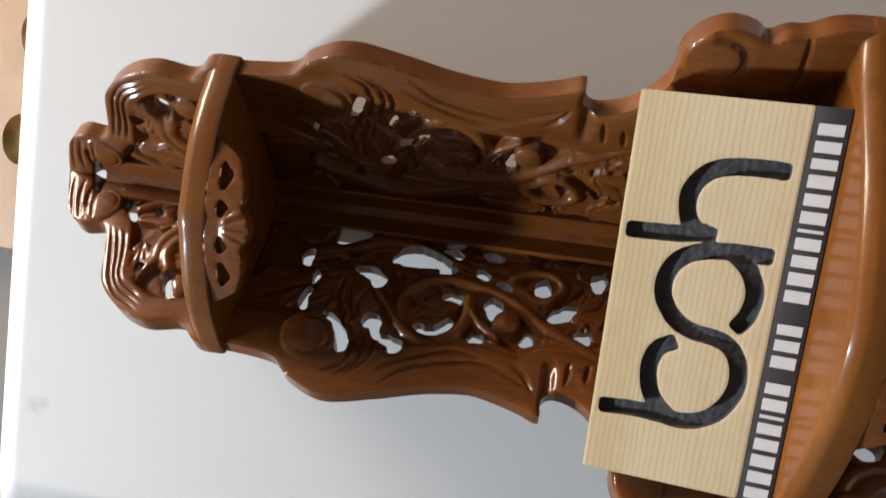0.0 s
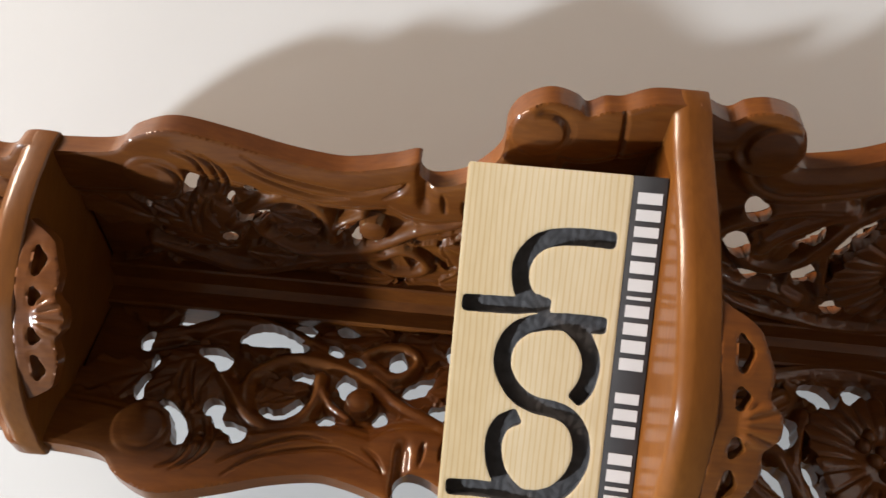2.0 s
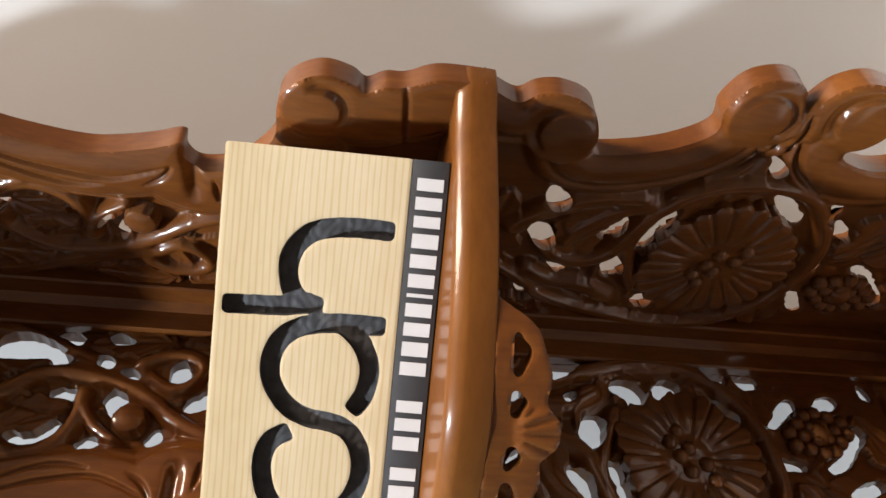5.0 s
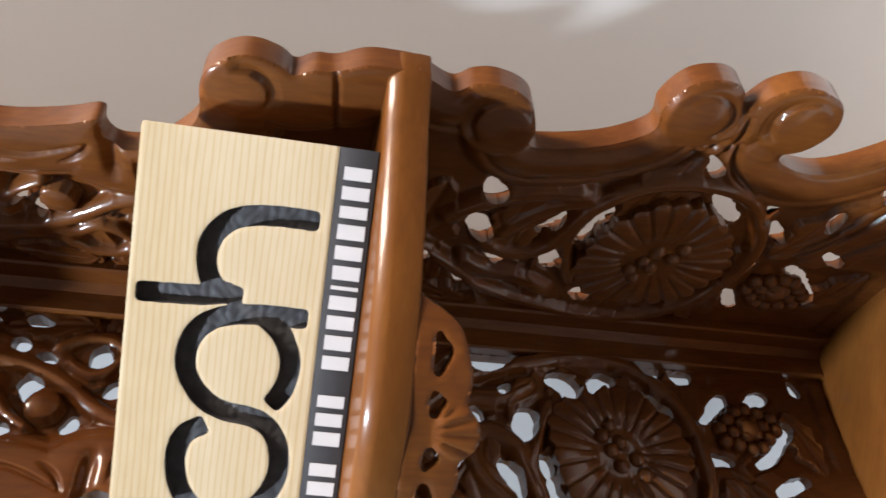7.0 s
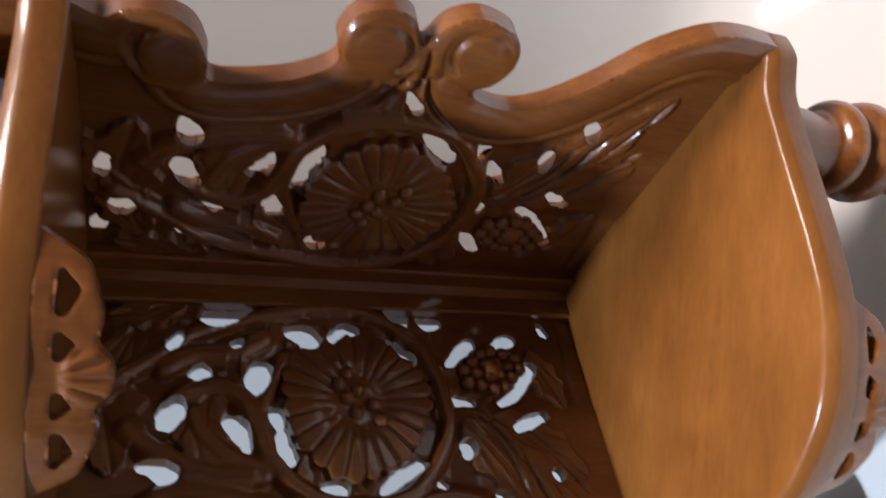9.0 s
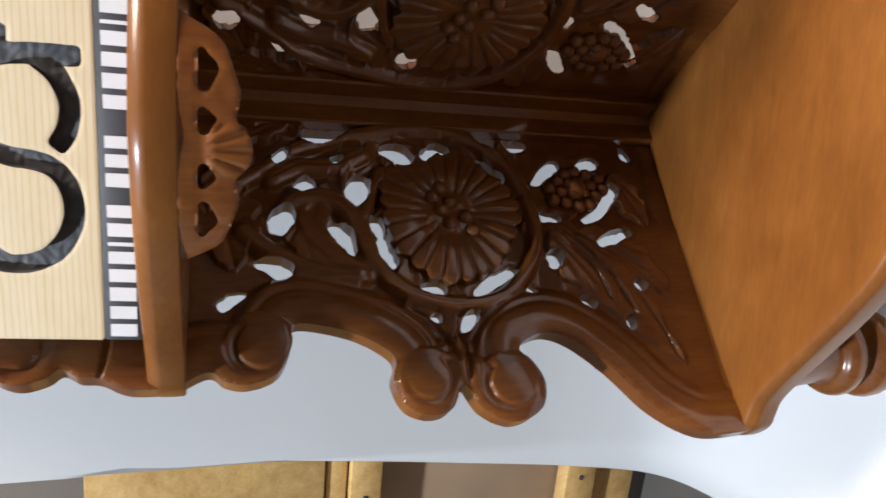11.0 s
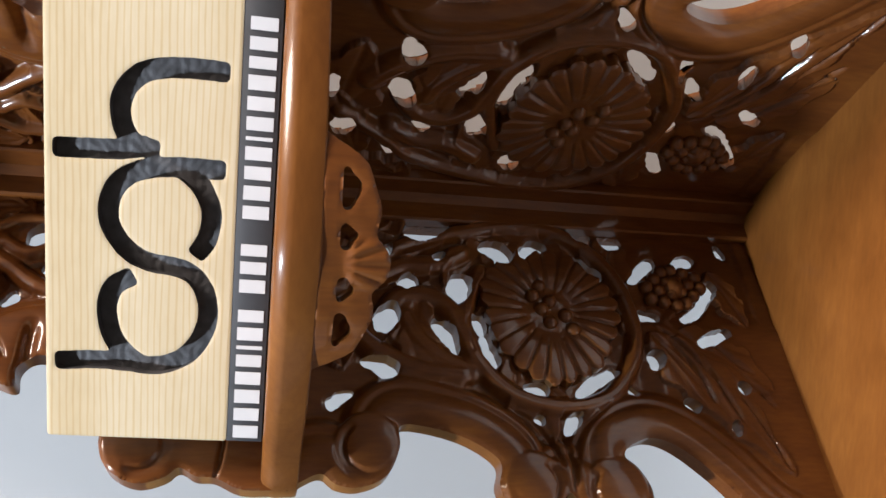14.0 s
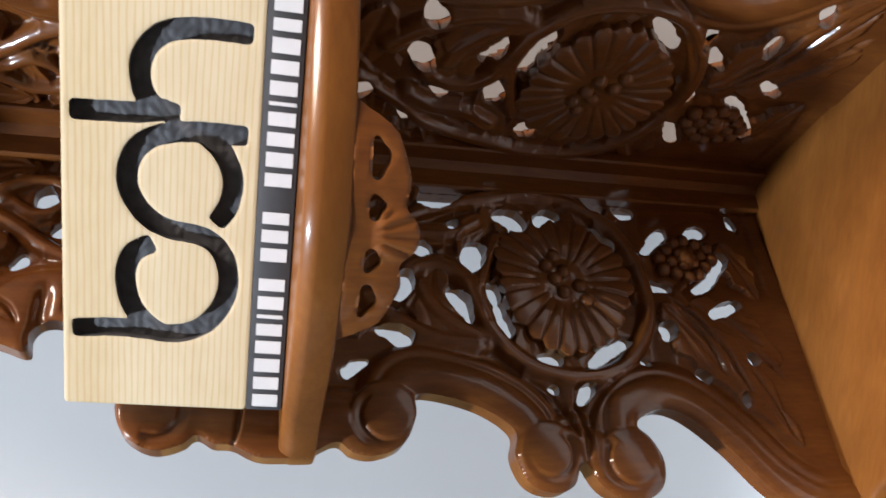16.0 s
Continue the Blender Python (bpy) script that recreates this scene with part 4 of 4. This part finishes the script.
# ---- sign block on the middle board ----
SIGN_W, SIGN_H, SIGN_T = 0.221, 0.1055, 0.024
sign = thing("sign_block", "pale pine block sign with carved black strokes standing on the shelf", "sign", facing(-0.003, 0.1585, 0.5225), (-6.0, 0, 45))


def put_sign(u, d, z):
    return np.stack([u, -d, z], 1)


STROKES = [[(0.040, 0.098), (0.0412, 0.081), (0.0405, 0.066), (0.0395, 0.055), (0.0418, 0.045), (0.0475, 0.0368), (0.058, 0.0306), (0.069, 0.0286), (0.0805, 0.0312),
            (0.088, 0.0374), (0.0910, 0.0452), (0.092, 0.0547), (0.0952, 0.0637), (0.102, 0.071), (0.1105, 0.0755), (0.1190, 0.0762), (0.1265, 0.0740), (0.1325, 0.0695),
            (0.1364, 0.063), (0.1390, 0.0530), (0.1400, 0.0405), (0.140, 0.0255)],
           [(0.0410, 0.062), (0.0472, 0.0694), (0.0549, 0.0742), (0.0641, 0.0763), (0.0718, 0.0762), (0.0796, 0.0732), (0.084, 0.0667)],
           [(0.1391, 0.0430), (0.1332, 0.0352), (0.1248, 0.0302), (0.1161, 0.0285), (0.1071, 0.0300), (0.102, 0.0324), (0.0990, 0.0345)],
           [(0.1448, 0.0985), (0.1452, 0.0844), (0.1460, 0.0708), (0.1486, 0.0600)],
           [(0.1472, 0.0560), (0.1490, 0.0640), (0.1545, 0.0688), (0.1623, 0.0711), (0.1706, 0.0704), (0.1777, 0.0663), (0.1823, 0.0609), (0.1850, 0.0528), (0.186, 0.0406), (0.186, 0.0252)]]
STROKE_LINES = [spline([(a - 0.1105, b + 0.0008) for a, b in s], 5) for s in STROKES]


def stroke_sdf(U, Z):
    d = np.full(U.shape, 1e9)
    for line in STROKE_LINES:
        one = line_distance(line, U, Z) - 0.0048
        for end, back in ((line[0], line[2]), (line[-1], line[-3])):
            way = (end - back) / np.hypot(*(end - back))
            past = (U - end[0]) * way[0] + (Z - end[1]) * way[1] - 0.0028
            one = np.where(np.hypot(U - end[0], Z - end[1]) < 0.01, np.maximum(one, past), one)
        d = np.minimum(d, one)
    return d - 0.00018 * np.sin(U * 310 + 2 * np.sin(Z * 430)) * np.sin(Z * 270)


STRIP_TOP = 0.172 * SIGN_H


def face_sdf(U, Z):
    box = np.maximum(np.abs(U) - SIGN_W / 2, np.maximum(STRIP_TOP - Z, Z - SIGN_H))
    return np.maximum(box, -stroke_sdf(U, Z))


verts, faces, slots = sheet_mesh((-SIGN_W / 2 - 0.001, STRIP_TOP - 0.001), (SIGN_W / 2 + 0.001, SIGN_H + 0.001), 0.0009, face_sdf,
                                 lambda U, Z, d: rounded(0 * U, d, 0.0008), 0.0078, put_sign, True)
u_all = np.abs(verts[:, 0])
wall_dark = [s and not (max(u_all[list(f)]) > SIGN_W / 2 - 0.0015 or min(verts[list(f), 2]) < STRIP_TOP + 0.0015 or max(verts[list(f), 2]) > SIGN_H - 0.0015) for f, s in zip(faces, slots)]
link_mesh("front_face", verts, faces, [pine, black_paint], sign, "pine face with cut strokes", 40, np.array(wall_dark, int))
verts, faces, slots = sheet_mesh((-SIGN_W / 2, STRIP_TOP), (SIGN_W / 2, SIGN_H), 0.0012, lambda U, Z: stroke_sdf(U, Z) - 0.0012,
                                 lambda U, Z, d: -0.0050 + 0.0004 * np.sin(U * 540 + 3 * np.sin(Z * 350)) * np.sin(Z * 630 + 2 * np.sin(U * 420)), 0.0077, put_sign, True)
link_mesh("painted_groove", verts, faces, [black_paint], sign, "rough black painted groove")


def box(lo, hi, bevel=0.0):
    bm = bmesh.new()
    bmesh.ops.create_cube(bm, size=1.0)
    for v in bm.verts:
        v.co = Vector([(a + b) / 2 + c * (b - a) for a, b, c in zip(lo, hi, v.co)])
    if bevel:
        bmesh.ops.bevel(bm, geom=bm.edges[:], offset=bevel, segments=2, affect="EDGES", profile=0.5)
    return bm


part("body", box((-SIGN_W / 2, 0.0079, 0.0), (SIGN_W / 2, SIGN_T, SIGN_H), 0.001), pine, sign)
part("name_strip", box((-SIGN_W / 2, 0.0003, 0.0002), (SIGN_W / 2, 0.0079, STRIP_TOP), 0.0004), strip_black, sign, "charcoal strip")
# the lettering stands as plain white bars
for start, end, widths in ((0.0022, 0.0742, (1, 1, 1.05, 1, 0.95, 0.5, 1, 0.95)), (0.0802, 0.1078, (1.05, 1, 0.95)), (0.1175, 0.2155, (1, 1.05, 1, 1, 0.5, 1, 1, 1.05, 0.9, 0.95, 0.95))):
    at, unit = start, (end - start) / sum(widths)
    for width in widths:
        part("print_bar", box((at - 0.1105, -0.0001, 0.0024), (at + unit * width - 0.0030 - 0.1105, 0.0004, 0.0150)), letter_white, sign)
        at += unit * width

# ---- backdrop sheet, room ----
def sweep_sheet(name, w0, w1, profile, mat, wavy):
    """A sheet that hangs behind the shelf and runs out forwards under it."""
    line = spline(profile, 8)
    ws = np.linspace(w0, w1, 60)
    verts, faces = [], []
    for dd, z in line:
        for k, w in enumerate(ws):
            edge = wavy(z) if k == 0 else 0.0
            verts.append(facing(w + edge * max(0, 1 - k / 12), dd, z - 0.07 * max(-0.3, min(w, 0.4)) * soft_step(z, 0.8, 1.14)))
    n = len(ws)
    for a in range(len(line) - 1):
        for b in range(n - 1):
            faces.append((a * n + b, a * n + b + 1, (a + 1) * n + b + 1, (a + 1) * n + b))
    ob = link_mesh(name, verts, faces, [mat])
    solid = ob.modifiers.new("thickness", "SOLIDIFY")
    solid.thickness, solid.offset = 0.0012, -1
    return ob


sheet = sweep_sheet("backdrop_sheet", -0.34, 1.1, [(-0.036, 1.145), (-0.032, 0.9), (-0.03, 0.6), (-0.03, 0.3), (-0.03, 0.14), (-0.015, 0.05), (0.04, 0.006), (0.12, 0.0), (0.24, 0.0), (0.50, 0.0)],
                    paper_white, lambda z: 0.035 * math.sin((z - 0.2) * 3.5))
tagged(sheet, "plain white sheet curved behind and under the shelf", "backdrop", kind="structure")
ROOM = [facing(w, d, 0)[:2] for w, d in ((-2.2, -0.65), (2.2, -0.65), (2.2, 3.0), (-2.2, 3.0))]
floor = part("floor", prism(ROOM, -0.06, -0.004), floor_tile, None)
tagged(floor, "dark floor under the sheet", "floor", kind="structure")
ceiling = part("ceiling", prism(ROOM, 3.4, 3.5), ceiling_paint, None)
tagged(ceiling, "plain pale ceiling", "ceiling", kind="structure")


def wall(name, w0, w1, d0, d1):
    bm = bmesh.new()
    plan = [facing(w, d, 0)[:2] for w, d in ((w0, d0), (w1, d0), (w1, d1), (w0, d1))]
    ob = part(name, prism(plan, -0.004, 3.4), paint_wall, None)
    return tagged(ob, "plain brown painted wall", "wall", kind="structure")


wall("wall_back", -2.2, 2.2, -0.65, -0.55)
wall("wall_front", -2.2, 2.2, 2.9, 3.0)
wall("wall_left", -2.2, -2.1, -0.55, 2.9)
wall("wall_right", 2.1, 2.2, -0.55, 2.9)


# ---- things behind the sheet ----
def at_wall(lo, hi, bevel=0.002):
    """A box from distances to the right, out from the corner, and heights."""
    bm = box(lo, hi, bevel)
    for v in bm.verts:
        v.co = Vector(facing(v.co.x, v.co.y, v.co.z))
    bmesh.ops.recalc_face_normals(bm, faces=bm.faces)
    return bm


rack = thing("pine_rack", "raw yellow pine rack with brown hardboard standing behind the sheet", "rack")
for low, high in ((0.325, 0.357), (0.079, 0.115)):
    rail = part("rail", at_wall((-1.0, -0.112, low), (-0.2, -0.088, high)), pine_rough, rack)
    for w in (-0.405, -0.62):
        x, y, z = facing(w, -0.0878, (low + high) / 2)
        bm = bmesh.new()
        bmesh.ops.create_cone(bm, cap_ends=True, segments=12, radius1=0.0035, radius2=0.0028, depth=0.002, matrix=Matrix.Translation((x, y, z)) @ Euler((radians(90), 0, radians(45))).to_matrix().to_4x4())
        part("screw", bm, strip_black, rail, "dark screw head")
part("back_board", at_wall((-1.0, -0.126, 0.02), (-0.2, -0.114, 0.36)), brown_board, rack, "brown hardboard back")
part("plank", at_wall((-1.0, -0.112, 0.382), (-0.2, -0.094, 0.60)), pine_rough, rack)
part("plank", at_wall((-1.0, -0.112, 0.359), (-0.2, -0.098, 0.380)), pine_rough, rack)
part("plank", at_wall((-1.0, -0.112, 0.022), (-0.2, -0.1, 0.074)), pine_rough, rack)
for w in (-0.99, -0.25):
    part("upright", at_wall((w, -0.16, -0.004), (w + 0.04, -0.127, 0.62)), pine_rough, rack)

cabinet = thing("storage_cabinet", "brown board cabinet standing behind the white sheet", "cabinet")
part("body", at_wall((-0.2, -0.5, -0.004), (0.7, -0.17, 1.0)), brown_board, cabinet)
part("top", at_wall((-0.22, -0.52, 1.0), (0.72, -0.15, 1.03)), brown_board, cabinet)
part("back_panel", at_wall((-0.22, -0.52, 1.03), (0.72, -0.5, 1.7)), brown_board, cabinet)


def pot(name, label, w, dd, profile, mat):
    x, y, z = facing(w, dd, 1.03)
    ob = thing(name, label, "vase", (x, y, z))
    part("body", turned(spline(profile, 5), (0, 0), 32), mat, ob)
    return ob


tan_clay = plain("tan_clay", (0.42, 0.27, 0.15), 0.6, 0.12, 20.0)
olive_brass = plain("aged_olive_brass", (0.2, 0.12, 0.03), 0.45, 0.25, 25.0)
pot("round_vase", "tan clay vase on top of the cabinet", 0.115, -0.24, [(0.03, 0.0), (0.05, 0.02), (0.066, 0.08), (0.06, 0.14), (0.03, 0.19), (0.024, 0.23), (0.032, 0.25)], tan_clay)
pot("round_vase", "olive brown brass vase on top of the cabinet", -0.005, -0.22, [(0.03, 0.0), (0.045, 0.02), (0.055, 0.1), (0.05, 0.17), (0.03, 0.2), (0.022, 0.24), (0.03, 0.26)], olive_brass)
pot("round_vase", "pale tan clay vase on top of the cabinet", -0.13, -0.24, [(0.03, 0.0), (0.05, 0.03), (0.064, 0.09), (0.055, 0.16), (0.028, 0.2), (0.022, 0.24), (0.03, 0.25)], tan_clay)
